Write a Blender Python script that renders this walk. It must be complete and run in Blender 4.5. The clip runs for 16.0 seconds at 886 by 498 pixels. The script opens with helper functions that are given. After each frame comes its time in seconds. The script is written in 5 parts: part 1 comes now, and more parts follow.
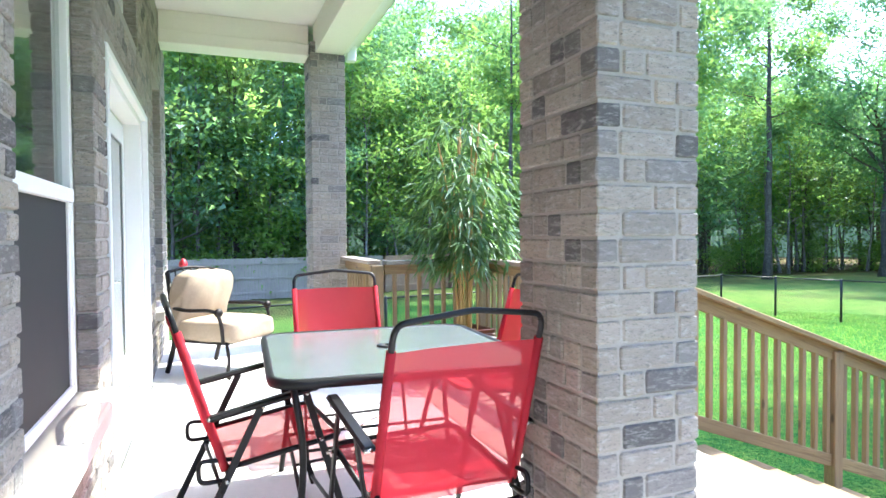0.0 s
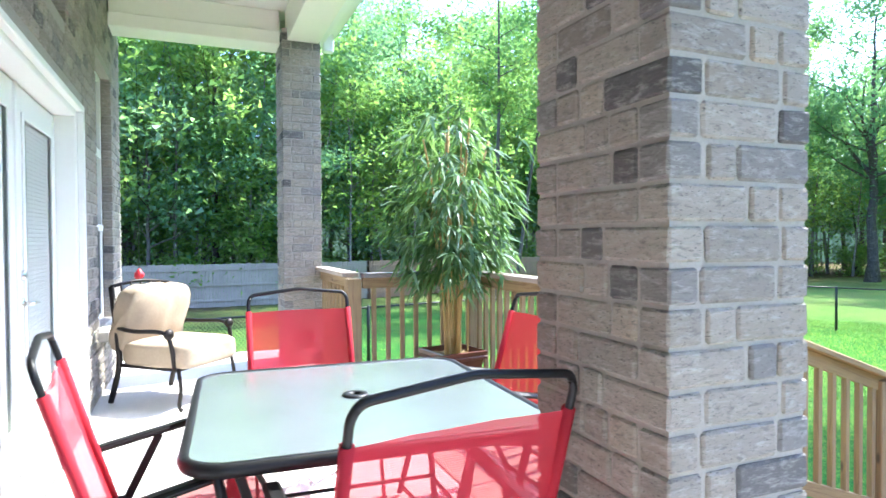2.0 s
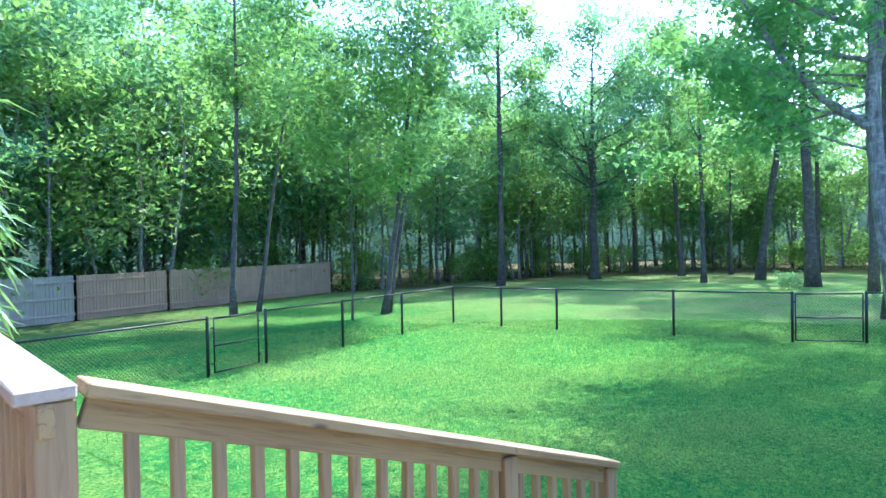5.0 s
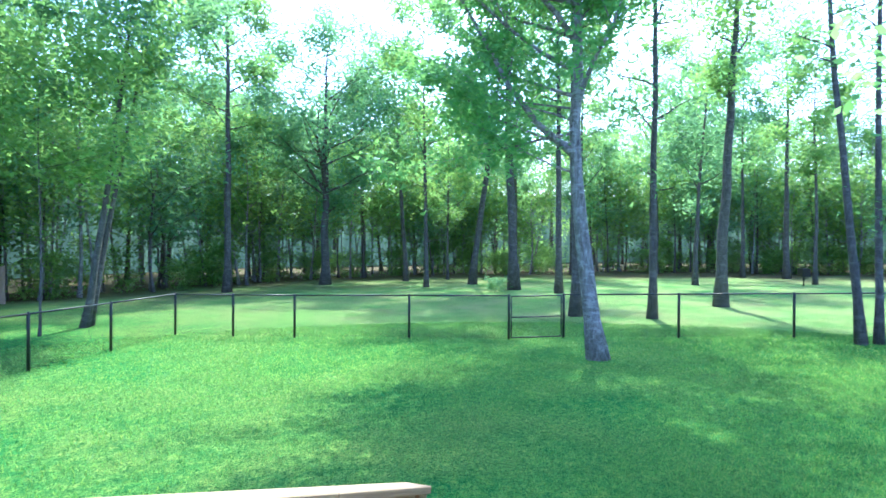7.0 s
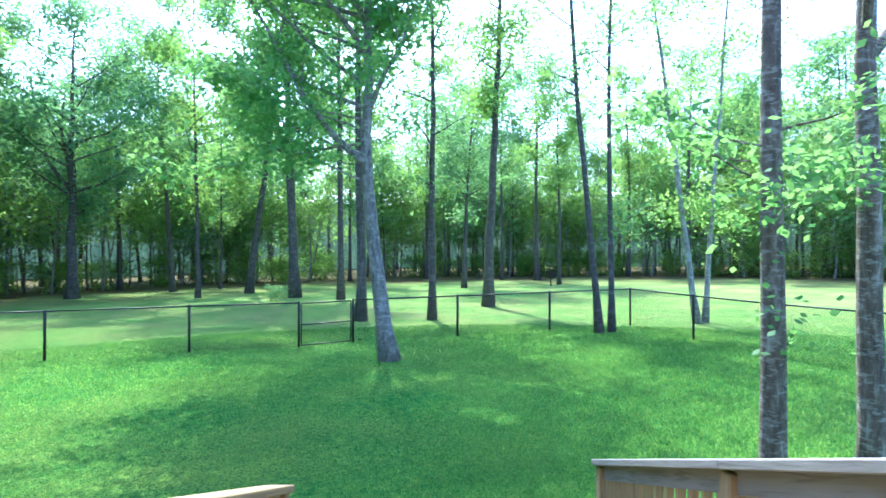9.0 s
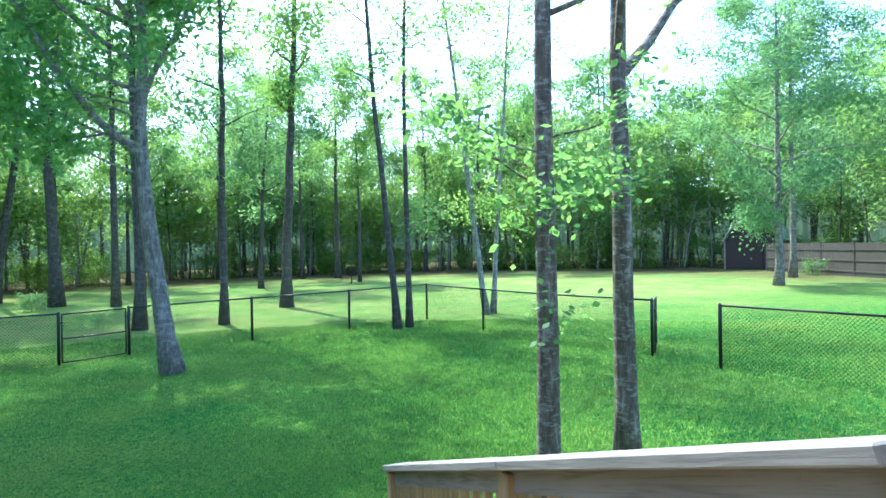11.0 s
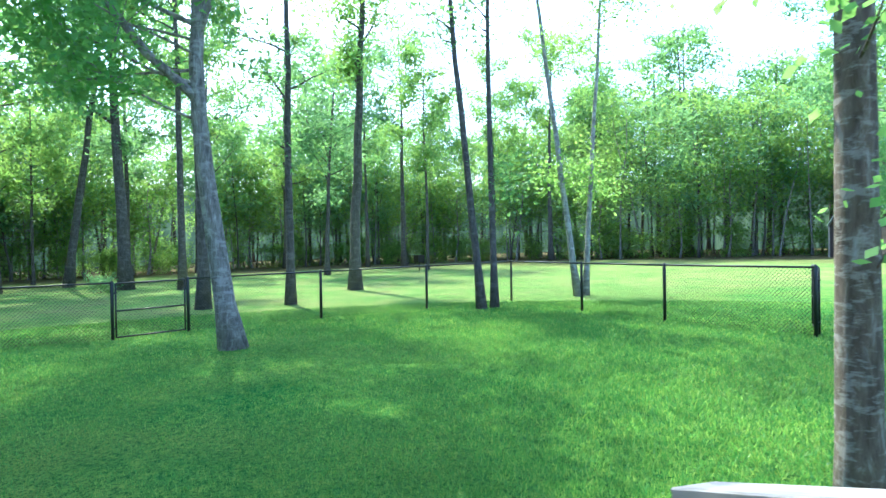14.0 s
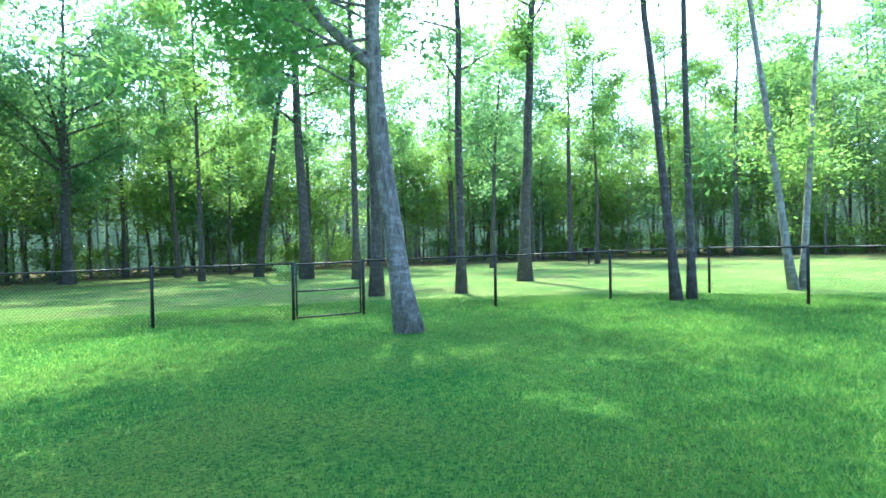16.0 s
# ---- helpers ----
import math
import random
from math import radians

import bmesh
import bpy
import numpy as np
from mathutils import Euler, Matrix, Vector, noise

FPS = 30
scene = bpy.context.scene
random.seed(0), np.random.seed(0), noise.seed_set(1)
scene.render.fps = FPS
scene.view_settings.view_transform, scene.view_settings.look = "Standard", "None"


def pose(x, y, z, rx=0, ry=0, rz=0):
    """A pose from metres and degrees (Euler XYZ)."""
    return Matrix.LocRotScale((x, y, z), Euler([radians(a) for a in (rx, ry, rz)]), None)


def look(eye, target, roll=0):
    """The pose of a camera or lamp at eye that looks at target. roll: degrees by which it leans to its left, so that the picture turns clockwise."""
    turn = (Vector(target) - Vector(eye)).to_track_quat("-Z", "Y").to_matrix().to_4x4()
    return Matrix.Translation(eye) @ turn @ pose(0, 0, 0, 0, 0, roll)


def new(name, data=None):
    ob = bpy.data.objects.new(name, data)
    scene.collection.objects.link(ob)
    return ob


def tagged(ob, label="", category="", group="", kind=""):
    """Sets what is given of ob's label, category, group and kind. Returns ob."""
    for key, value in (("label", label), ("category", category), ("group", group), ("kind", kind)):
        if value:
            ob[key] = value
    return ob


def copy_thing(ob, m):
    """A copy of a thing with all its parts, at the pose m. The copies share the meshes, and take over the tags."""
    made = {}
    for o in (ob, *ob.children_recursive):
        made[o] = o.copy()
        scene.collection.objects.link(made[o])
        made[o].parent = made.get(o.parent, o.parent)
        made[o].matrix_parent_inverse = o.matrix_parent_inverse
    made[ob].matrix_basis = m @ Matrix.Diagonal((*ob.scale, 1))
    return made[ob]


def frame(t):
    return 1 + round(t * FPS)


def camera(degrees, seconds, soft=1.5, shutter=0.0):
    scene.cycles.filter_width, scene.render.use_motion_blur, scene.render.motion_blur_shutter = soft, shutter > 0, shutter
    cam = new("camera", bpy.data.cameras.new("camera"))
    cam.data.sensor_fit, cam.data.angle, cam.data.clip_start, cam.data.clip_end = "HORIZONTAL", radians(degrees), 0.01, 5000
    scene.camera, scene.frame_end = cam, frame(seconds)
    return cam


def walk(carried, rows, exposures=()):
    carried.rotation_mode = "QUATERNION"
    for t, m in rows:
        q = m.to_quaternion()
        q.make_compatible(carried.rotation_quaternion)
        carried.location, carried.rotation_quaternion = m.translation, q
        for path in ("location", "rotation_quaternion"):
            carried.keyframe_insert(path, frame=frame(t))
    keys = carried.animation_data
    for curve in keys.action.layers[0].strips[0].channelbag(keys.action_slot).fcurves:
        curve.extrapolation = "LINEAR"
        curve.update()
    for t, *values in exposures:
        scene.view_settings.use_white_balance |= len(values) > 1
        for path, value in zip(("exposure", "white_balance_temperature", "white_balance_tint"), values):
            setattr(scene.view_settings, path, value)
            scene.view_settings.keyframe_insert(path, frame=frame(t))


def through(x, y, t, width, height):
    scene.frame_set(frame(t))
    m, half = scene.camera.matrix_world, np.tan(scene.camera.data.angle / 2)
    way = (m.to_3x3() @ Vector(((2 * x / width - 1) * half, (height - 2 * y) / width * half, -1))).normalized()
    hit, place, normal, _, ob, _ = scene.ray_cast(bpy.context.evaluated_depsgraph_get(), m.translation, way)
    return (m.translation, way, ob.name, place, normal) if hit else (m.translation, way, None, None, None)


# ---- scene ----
cam = camera(72.3, 16.0, shutter=0.2)
PATH = [
    (0, (0.983, 0.621, 1.253), (1.700, 2.488, 1.202), -0.4),
    (0.5, (0.944, 0.938, 1.283), (1.651, 2.808, 1.230), -0.4),
    (1, (0.945, 1.143, 1.287), (1.646, 3.016, 1.236), -0.3),
    (1.5, (1.019, 1.244, 1.288), (1.727, 3.113, 1.242), -0.3),
    (2, (1.220, 1.238, 1.294), (1.981, 3.088, 1.256), -0.3),
    (2.5, (1.537, 1.209, 1.327), (2.398, 3.015, 1.294), -0.3),
    (3, (1.855, 1.215, 1.344), (2.856, 2.946, 1.312), -0.2),
    (3.5, (2.141, 1.324, 1.371), (3.285, 2.964, 1.336), -0.1),
    (3.8, (2.373, 1.437, 1.350), (3.604, 3.013, 1.317), -0.1),
    (4, (2.539, 1.514, 1.349), (3.816, 3.053, 1.315), -0.0),
    (4.2, (2.716, 1.599, 1.357), (4.010, 3.124, 1.325), -0.4),
    (6.5, (3.503, 2.445, 1.327), (5.225, 3.461, 1.303), 0.2),
    (7, (3.421, 2.565, 1.318), (5.283, 3.295, 1.300), 0.3),
    (7.5, (3.321, 2.678, 1.351), (5.236, 3.253, 1.335), 0.4),
    (8, (3.292, 2.824, 1.339), (5.254, 3.212, 1.331), 0.1),
    (8.5, (3.219, 2.938, 1.314), (5.209, 3.132, 1.311), 0.2),
    (9, (3.107, 2.937, 1.302), (5.107, 2.948, 1.309), 0.0),
    (9.5, (3.047, 2.944, 1.329), (5.032, 2.700, 1.336), -0.3),
    (10, (3.024, 2.935, 1.347), (4.965, 2.455, 1.357), -0.4),
    (10.2, (3.036, 2.921, 1.362), (4.958, 2.368, 1.369), -0.6),
    (12.5, (4.267, 2.663, 1.058), (6.156, 2.008, 1.046), -0.9),
    (13, (4.701, 2.726, 0.893), (6.621, 2.167, 0.878), -1.2),
    (13.5, (5.174, 2.773, 0.746), (7.113, 2.282, 0.731), -0.8),
    (14, (5.614, 2.904, 0.602), (7.566, 2.469, 0.586), -0.9),
    (14.5, (6.055, 3.042, 0.436), (8.026, 2.698, 0.421), -0.8),
    (15, (6.431, 3.145, 0.308), (8.417, 2.910, 0.294), -1.0),
    (15.5, (6.734, 3.153, 0.233), (8.733, 3.086, 0.217), -1.0),
    (16, (6.899, 3.218, 0.232), (8.898, 3.303, 0.219), -1.0),
]
walk(cam, [(t, look(eye, target, roll)) for t, eye, target, roll in PATH],
     [(0, 2.75, 5050, 16), (1.6, 2.8, 5000, 16), (2.5, 2.87, 4900, 17), (3.1, 2.68, 4750, 17), (3.6, 2.45, 4650, 14), (4.2, 2.45, 4550, 14), (6.5, 2.48, 4500, 17), (8.2, 2.6, 4550, 13), (10, 2.1, 4800, 7), (12.5, 2.15, 4950, 5), (16, 2.5, 4950, 6)])

# world, sun and exposure
SUN_EL, SUN_AZ = radians(52), math.atan2(0.97, 0.22)
world = bpy.data.worlds.new("sky")
scene.world = world
world.use_nodes = True
wn = world.node_tree
sky = wn.nodes.new("ShaderNodeTexSky")
sky.sky_type, sky.sun_disc = "NISHITA", False
sky.sun_elevation, sky.sun_rotation = SUN_EL, SUN_AZ
sky.air_density, sky.dust_density = 1.0, 2.5
wn.nodes["Background"].inputs["Strength"].default_value = 0.15
wn.links.new(sky.outputs[0], wn.nodes["Background"].inputs["Color"])
sun = new("sun", bpy.data.lights.new("sun", "SUN"))
sun.data.energy, sun.data.angle, sun.data.color = 2.9, radians(0.6), (1.0, 0.86, 0.54)
SUN_DIR = Vector((math.cos(SUN_EL) * math.sin(SUN_AZ), math.cos(SUN_EL) * math.cos(SUN_AZ), math.sin(SUN_EL)))
sun.matrix_world = look(SUN_DIR * 60, (0, 0, 0))


# materials
def node_mat(name, rough=0.6, metal=0.0):
    m = bpy.data.materials.new(name)
    m.use_nodes = True
    t = m.node_tree
    b = t.nodes["Principled BSDF"]
    b.inputs["Roughness"].default_value, b.inputs["Metallic"].default_value = rough, metal
    return m, t, b


def coords(t, scale=(1, 1, 1), kind="Object"):
    c = t.nodes.new("ShaderNodeTexCoord")
    mp = t.nodes.new("ShaderNodeMapping")
    mp.inputs["Scale"].default_value = scale
    t.links.new(c.outputs[kind], mp.inputs["Vector"])
    return mp.outputs["Vector"]


def place(t, scale=(1, 1, 1)):
    g = t.nodes.new("ShaderNodeNewGeometry")
    mp = t.nodes.new("ShaderNodeMapping")
    mp.inputs["Scale"].default_value = scale
    t.links.new(g.outputs["Position"], mp.inputs["Vector"])
    return mp.outputs["Vector"]


def noise_tex(t, vec, scale, detail=4.0, rough=0.6, distort=0.0):
    n = t.nodes.new("ShaderNodeTexNoise")
    n.inputs["Scale"].default_value, n.inputs["Detail"].default_value = scale, detail
    n.inputs["Roughness"].default_value, n.inputs["Distortion"].default_value = rough, distort
    t.links.new(vec, n.inputs["Vector"])
    return n.outputs["Fac"]


def ramp(t, fac, stops):
    r = t.nodes.new("ShaderNodeValToRGB")
    e = r.color_ramp.elements
    while len(e) < len(stops):
        e.new(0.5)
    for k, (p, c) in enumerate(stops):
        e[k].position, e[k].color = p, (*c, 1)
    t.links.new(fac, r.inputs["Fac"])
    return r.outputs["Color"]


def mix(t, fac, a, b, mode="MIX"):
    m = t.nodes.new("ShaderNodeMix")
    m.data_type, m.blend_type = "RGBA", mode
    for key, v in (("Factor", fac), (6, a), (7, b)):
        sock = m.inputs[0] if key == "Factor" else m.inputs[key]
        if isinstance(v, bpy.types.NodeSocket):
            t.links.new(v, sock)
        else:
            sock.default_value = v if key == "Factor" else (*v, 1)
    return m.outputs[2]


def bump(t, b, height, strength=0.3, dist=0.01):
    n = t.nodes.new("ShaderNodeBump")
    n.inputs["Strength"].default_value, n.inputs["Distance"].default_value = strength, dist
    t.links.new(height, n.inputs["Height"])
    t.links.new(n.outputs["Normal"], b.inputs["Normal"])


def random_of(t, island=False):
    if island:
        return t.nodes.new("ShaderNodeNewGeometry").outputs["Random Per Island"]
    return t.nodes.new("ShaderNodeObjectInfo").outputs["Random"]


def brick_mat(name, island):
    m, t, b = node_mat(name, 0.92)
    r = random_of(t, island)
    base = ramp(t, r, [(0.0, (0.084, 0.080, 0.080)), (0.07, (0.126, 0.118, 0.118)), (0.12, (0.260, 0.227, 0.197)), (0.3, (0.344, 0.307, 0.269)), (0.5, (0.244, 0.218, 0.197)), (0.7, (0.361, 0.315, 0.260)), (0.86, (0.294, 0.260, 0.231)), (1.0, (0.168, 0.164, 0.168))])
    # streaks along the brick, whitish lime smears and dark pits
    streak = noise_tex(t, place(t, (1, 1, 3.2)), 19, 7, 0.75, 0.4)
    col = mix(t, ramp(t, streak, [(0.5, (0, 0, 0)), (0.68, (0.7, 0.7, 0.7))]), base, (0.47, 0.45, 0.43))
    dark = noise_tex(t, place(t, (1, 1, 2.4)), 34, 5, 0.72, 0.3)
    col = mix(t, ramp(t, dark, [(0.36, (0.75, 0.75, 0.75)), (0.47, (0, 0, 0))]), col, (0.16, 0.15, 0.145))
    pits = noise_tex(t, place(t, (1, 1, 1.8)), 120, 2, 0.6)
    col = mix(t, ramp(t, pits, [(0.3, (0.9, 0.9, 0.9)), (0.38, (0, 0, 0))]), col, (0.09, 0.08, 0.075))
    t.links.new(col, b.inputs["Base Color"])
    bump(t, b, streak, 0.9, 0.012)
    return m


def simple(name, color, rough=0.6, metal=0.0, var=0.12, scale=9.0, relief=0.1):
    m, t, b = node_mat(name, rough, metal)
    dark, light = tuple(c * (1 - var) for c in color), tuple(min(c * (1 + var), 1) for c in color)
    p = place(t)
    col = mix(t, noise_tex(t, p, scale, 5), dark, light)
    col = mix(t, noise_tex(t, p, scale * 9, 3), col, tuple(c * (1 - var * 1.5) for c in color))
    t.links.new(col, b.inputs["Base Color"])
    if relief:
        bump(t, b, noise_tex(t, p, scale * 14, 4), relief, 0.003)
    return m


def wood_mat(name, pale, dark, axis, weather=0.0, tilt=0.0):
    """Sawn lumber with grain along one axis (0 x, 1 y, 2 z)."""
    m, t, b = node_mat(name, 0.75)
    s = [26.0, 26.0, 26.0]
    s[axis] = 1.3
    turn = t.nodes.new("ShaderNodeMapping")
    turn.inputs["Rotation"].default_value = (0, tilt, 0)
    fit = t.nodes.new("ShaderNodeMapping")
    fit.inputs["Scale"].default_value = s
    t.links.new(place(t), turn.inputs["Vector"])
    t.links.new(turn.outputs["Vector"], fit.inputs["Vector"])
    grain = noise_tex(t, fit.outputs["Vector"], 1.6, 6, 0.6, 1.2)
    col = ramp(t, grain, [(0.36, dark), (0.5, pale), (0.75, tuple(min(1, c * 1.15) for c in pale))])
    big = noise_tex(t, place(t), 1.7, 3)
    col = mix(t, big, col, tuple(c * 0.72 for c in dark))
    col = mix(t, ramp(t, random_of(t), [(0.0, (0, 0, 0)), (1.0, (0.45, 0.45, 0.45))]), col, dark)
    v = t.nodes.new("ShaderNodeTexVoronoi")
    v.inputs["Scale"].default_value = 2.4
    ks = [3.0, 3.0, 3.0]
    ks[axis] = 0.9
    ksc = t.nodes.new("ShaderNodeMapping")
    ksc.inputs["Scale"].default_value = ks
    t.links.new(turn.outputs["Vector"], ksc.inputs["Vector"])
    t.links.new(ksc.outputs["Vector"], v.inputs["Vector"])
    knot = ramp(t, v.outputs["Distance"], [(0.05, (1, 1, 1)), (0.1, (0, 0, 0))])
    col = mix(t, knot, col, tuple(c * 0.35 for c in dark))
    if weather:
        col = mix(t, weather, col, (0.42, 0.4, 0.38))
    t.links.new(col, b.inputs["Base Color"])
    bump(t, b, grain, 0.6, 0.005)
    return m


def bark_mat(name, a, c, pale, patch=(2.6, 0.52, 0.62, 0.55)):
    m, t, b = node_mat(name, 0.95)
    n = noise_tex(t, place(t, (9, 9, 2.2)), 1.6, 7, 0.7, 0.6)
    col = ramp(t, n, [(0.35, a), (0.55, c), (0.72, pale)])
    col = mix(t, ramp(t, noise_tex(t, place(t, (1, 1, 2.8)), patch[0], 5, 0.65), [(patch[1], (0, 0, 0)), (patch[2], (patch[3],) * 3)]), col, pale)
    t.links.new(col, b.inputs["Base Color"])
    bump(t, b, n, 0.9, 0.03)
    return m


def leaf_mat(name, a, c, d, through=0.5, gloss=0.02):
    m = bpy.data.materials.new(name)
    m.use_nodes = True
    t = m.node_tree
    t.nodes.remove(t.nodes["Principled BSDF"])
    out = t.nodes["Material Output"]
    col = ramp(t, random_of(t, True), [(0.0, a), (0.5, c), (1.0, d)])
    col = mix(t, ramp(t, noise_tex(t, place(t), 0.35, 2), [(0.4, (0, 0, 0)), (0.7, (0.55, 0.55, 0.55))]), col, tuple(v * 0.9 for v in a))
    col = mix(t, 0.65, col, ramp(t, noise_tex(t, place(t), 1.3, 3, 0.6), [(0.36, (0.5, 0.55, 0.62)), (0.5, (0.95, 0.95, 0.95)), (0.64, (1, 1, 0.9))]), "MULTIPLY")
    dif, tra, glo = t.nodes.new("ShaderNodeBsdfDiffuse"), t.nodes.new("ShaderNodeBsdfTranslucent"), t.nodes.new("ShaderNodeBsdfGlossy")
    glo.inputs["Roughness"].default_value = 0.45
    glo.inputs["Color"].default_value = (0.8, 0.9, 1, 1)
    warm = mix(t, 0.5, col, (0.3, 0.5, 0.1))
    t.links.new(col, dif.inputs["Color"])
    t.links.new(warm, tra.inputs["Color"])
    m1, m2 = t.nodes.new("ShaderNodeMixShader"), t.nodes.new("ShaderNodeMixShader")
    m1.inputs[0].default_value, m2.inputs[0].default_value = through, gloss
    t.links.new(dif.outputs[0], m1.inputs[1])
    t.links.new(tra.outputs[0], m1.inputs[2])
    t.links.new(m1.outputs[0], m2.inputs[1])
    t.links.new(glo.outputs[0], m2.inputs[2])
    t.links.new(m2.outputs[0], out.inputs["Surface"])
    return m


BRICK, BRICKS = brick_mat("brick", False), brick_mat("bricks", True)
MORTAR = simple("mortar", (0.41, 0.38, 0.345), 0.95, var=0.22, scale=14, relief=0.5)
CONCRETE = simple("concrete", (0.66, 0.64, 0.61), 0.85, var=0.1, scale=3, relief=0.15)
WHITE = simple("white_paint", (0.8, 0.8, 0.79), 0.45, var=0.03, scale=4, relief=0.05)
CREAM = simple("cream_paint", (0.8, 0.78, 0.71), 0.6, var=0.04, scale=3, relief=0.06)
LIMESTONE = simple("sill_stone", (0.66, 0.64, 0.6), 0.9, var=0.14, scale=10, relief=0.4)
BLACK = simple("black_metal", (0.02, 0.02, 0.022), 0.45, 0.6, var=0.2, relief=0.05)
FENCE_BLACK = simple("black_vinyl", (0.012, 0.014, 0.013), 0.5, var=0.2, relief=0)
BRONZE = simple("dark_bronze", (0.035, 0.03, 0.028), 0.5, 0.7, var=0.25, relief=0.2)
CUSHION = simple("tan_cushion", (0.4, 0.32, 0.23), 0.95, var=0.16, scale=5, relief=0.4)
SCREEN = simple("window_screen", (0.022, 0.022, 0.025), 0.7, var=0.15, relief=0)
NICKEL = simple("nickel", (0.65, 0.65, 0.63), 0.25, 1.0, var=0.05, relief=0)
BLIND = simple("room_blind", (0.6, 0.6, 0.58), 0.8, var=0.05)
# the room's unlit look is put into this one dark colour
ROOM = simple("room_shade_tone", (0.12, 0.11, 0.1), 0.9, var=0.2)
ROOF = simple("roof_shingle", (0.12, 0.11, 0.1), 0.95, var=0.3, scale=6)
GALV = simple("pale_metal_roof", (0.55, 0.58, 0.6), 0.45, 0.5, var=0.1, scale=2)
SHED_RED = simple("shed_siding", (0.06, 0.04, 0.035), 0.85, var=0.2, scale=3)
PLANTER = simple("brown_planter", (0.12, 0.035, 0.022), 0.3, var=0.3, scale=4, relief=0.2)
SOIL = simple("moss_soil", (0.28, 0.2, 0.08), 0.95, var=0.4, scale=18, relief=0.8)
RED_PLASTIC = simple("red_plastic", (0.55, 0.02, 0.03), 0.4, var=0.08)
W_X = wood_mat("lumber_x", (0.42, 0.305, 0.13), (0.21, 0.13, 0.048), 0, 0.06)
W_Y = wood_mat("lumber_y", (0.42, 0.305, 0.13), (0.21, 0.13, 0.048), 1, 0.06)
W_Z = wood_mat("lumber_z", (0.4, 0.28, 0.11), (0.2, 0.12, 0.042), 2, 0.12)
CAP_X = wood_mat("weathered_cap_x", (0.34, 0.33, 0.325), (0.15, 0.138, 0.134), 0, 0.12, -math.atan(0.344))
STAIR_X = wood_mat("stair_lumber", (0.42, 0.305, 0.13), (0.21, 0.13, 0.048), 0, 0.06, -math.atan(0.345))
RAIL_X = wood_mat("weathered_rail_x", (0.34, 0.31, 0.29), (0.13, 0.108, 0.098), 0, 0.12, -math.atan(0.344))
CAP_Y = wood_mat("weathered_cap_y", (0.52, 0.45, 0.37), (0.32, 0.24, 0.17), 1, 0.35)
PICKET_B = wood_mat("brown_picket", (0.08, 0.068, 0.06), (0.05, 0.042, 0.036), 2, 0.06)
DECK_W = wood_mat("deck_board", (0.45, 0.38, 0.3), (0.3, 0.24, 0.18), 0, 0.35)
PICKET_T = wood_mat("tan_picket", (0.46, 0.28, 0.165), (0.29, 0.17, 0.095), 2, 0.12)
PICKET = wood_mat("grey_picket", (0.42, 0.35, 0.265), (0.27, 0.215, 0.155), 2, 0.2)
BAMBOO = wood_mat("cane", (0.55, 0.4, 0.13), (0.38, 0.25, 0.08), 2)
BARK = bark_mat("grey_bark", (0.08, 0.07, 0.06), (0.2, 0.18, 0.16), (0.38, 0.36, 0.33))
BARK_M = bark_mat("patchy_bark", (0.06, 0.045, 0.036), (0.15, 0.12, 0.095), (0.38, 0.37, 0.35), (8.0, 0.52, 0.6, 0.5))
BARK_D = bark_mat("dark_bark", (0.04, 0.034, 0.03), (0.085, 0.073, 0.064), (0.16, 0.143, 0.128))
BARK_P = bark_mat("pale_bark", (0.12, 0.11, 0.1), (0.26, 0.245, 0.22), (0.45, 0.43, 0.4))
# backdrop of deep woods: hazy light painted into streaky greens
DISTANCE, dt, db = node_mat("glowing_woods_distance", 1.0)
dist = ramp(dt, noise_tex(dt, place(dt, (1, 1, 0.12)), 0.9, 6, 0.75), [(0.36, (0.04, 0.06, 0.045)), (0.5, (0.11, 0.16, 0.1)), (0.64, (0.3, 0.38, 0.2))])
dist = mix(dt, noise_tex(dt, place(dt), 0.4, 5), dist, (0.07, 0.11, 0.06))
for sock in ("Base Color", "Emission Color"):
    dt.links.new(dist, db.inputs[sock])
# faint emission brightens the gaps between trunks; no lamp stands there
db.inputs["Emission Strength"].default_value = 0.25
LEAF = leaf_mat("oak_leaf", (0.065, 0.175, 0.085), (0.12, 0.25, 0.105), (0.21, 0.34, 0.115), 0.7)
LEAF_H = leaf_mat("hedge_leaf", (0.12, 0.26, 0.17), (0.2, 0.37, 0.23), (0.31, 0.47, 0.29), 0.7)
LEAF_O = leaf_mat("bright_oak_leaf", (0.09, 0.24, 0.08), (0.15, 0.34, 0.1), (0.25, 0.44, 0.11), 0.74)
LEAF_D = leaf_mat("deep_leaf", (0.065, 0.175, 0.115), (0.105, 0.24, 0.15), (0.16, 0.31, 0.18), 0.66)
LEAF_L = leaf_mat("lime_leaf", (0.12, 0.24, 0.055), (0.22, 0.34, 0.075), (0.34, 0.43, 0.09), 0.7)
LEAF_P = leaf_mat("pale_leaf", (0.09, 0.21, 0.14), (0.16, 0.3, 0.18), (0.25, 0.39, 0.225), 0.7)
BLADE = leaf_mat("grass_blade", (0.018, 0.15, 0.024), (0.1, 0.33, 0.045), (0.42, 0.56, 0.09), 0.5)
CANE_LEAF = leaf_mat("bamboo_leaf", (0.05, 0.12, 0.04), (0.1, 0.19, 0.055), (0.22, 0.31, 0.12), 0.42, 0.045)


def glass_mat():
    m, t, b = node_mat("window_glass", 0.02)
    b.inputs["Base Color"].default_value = (0.9, 0.95, 0.93, 1)
    b.inputs["Transmission Weight"].default_value, b.inputs["IOR"].default_value = 1.0, 1.5
    return m


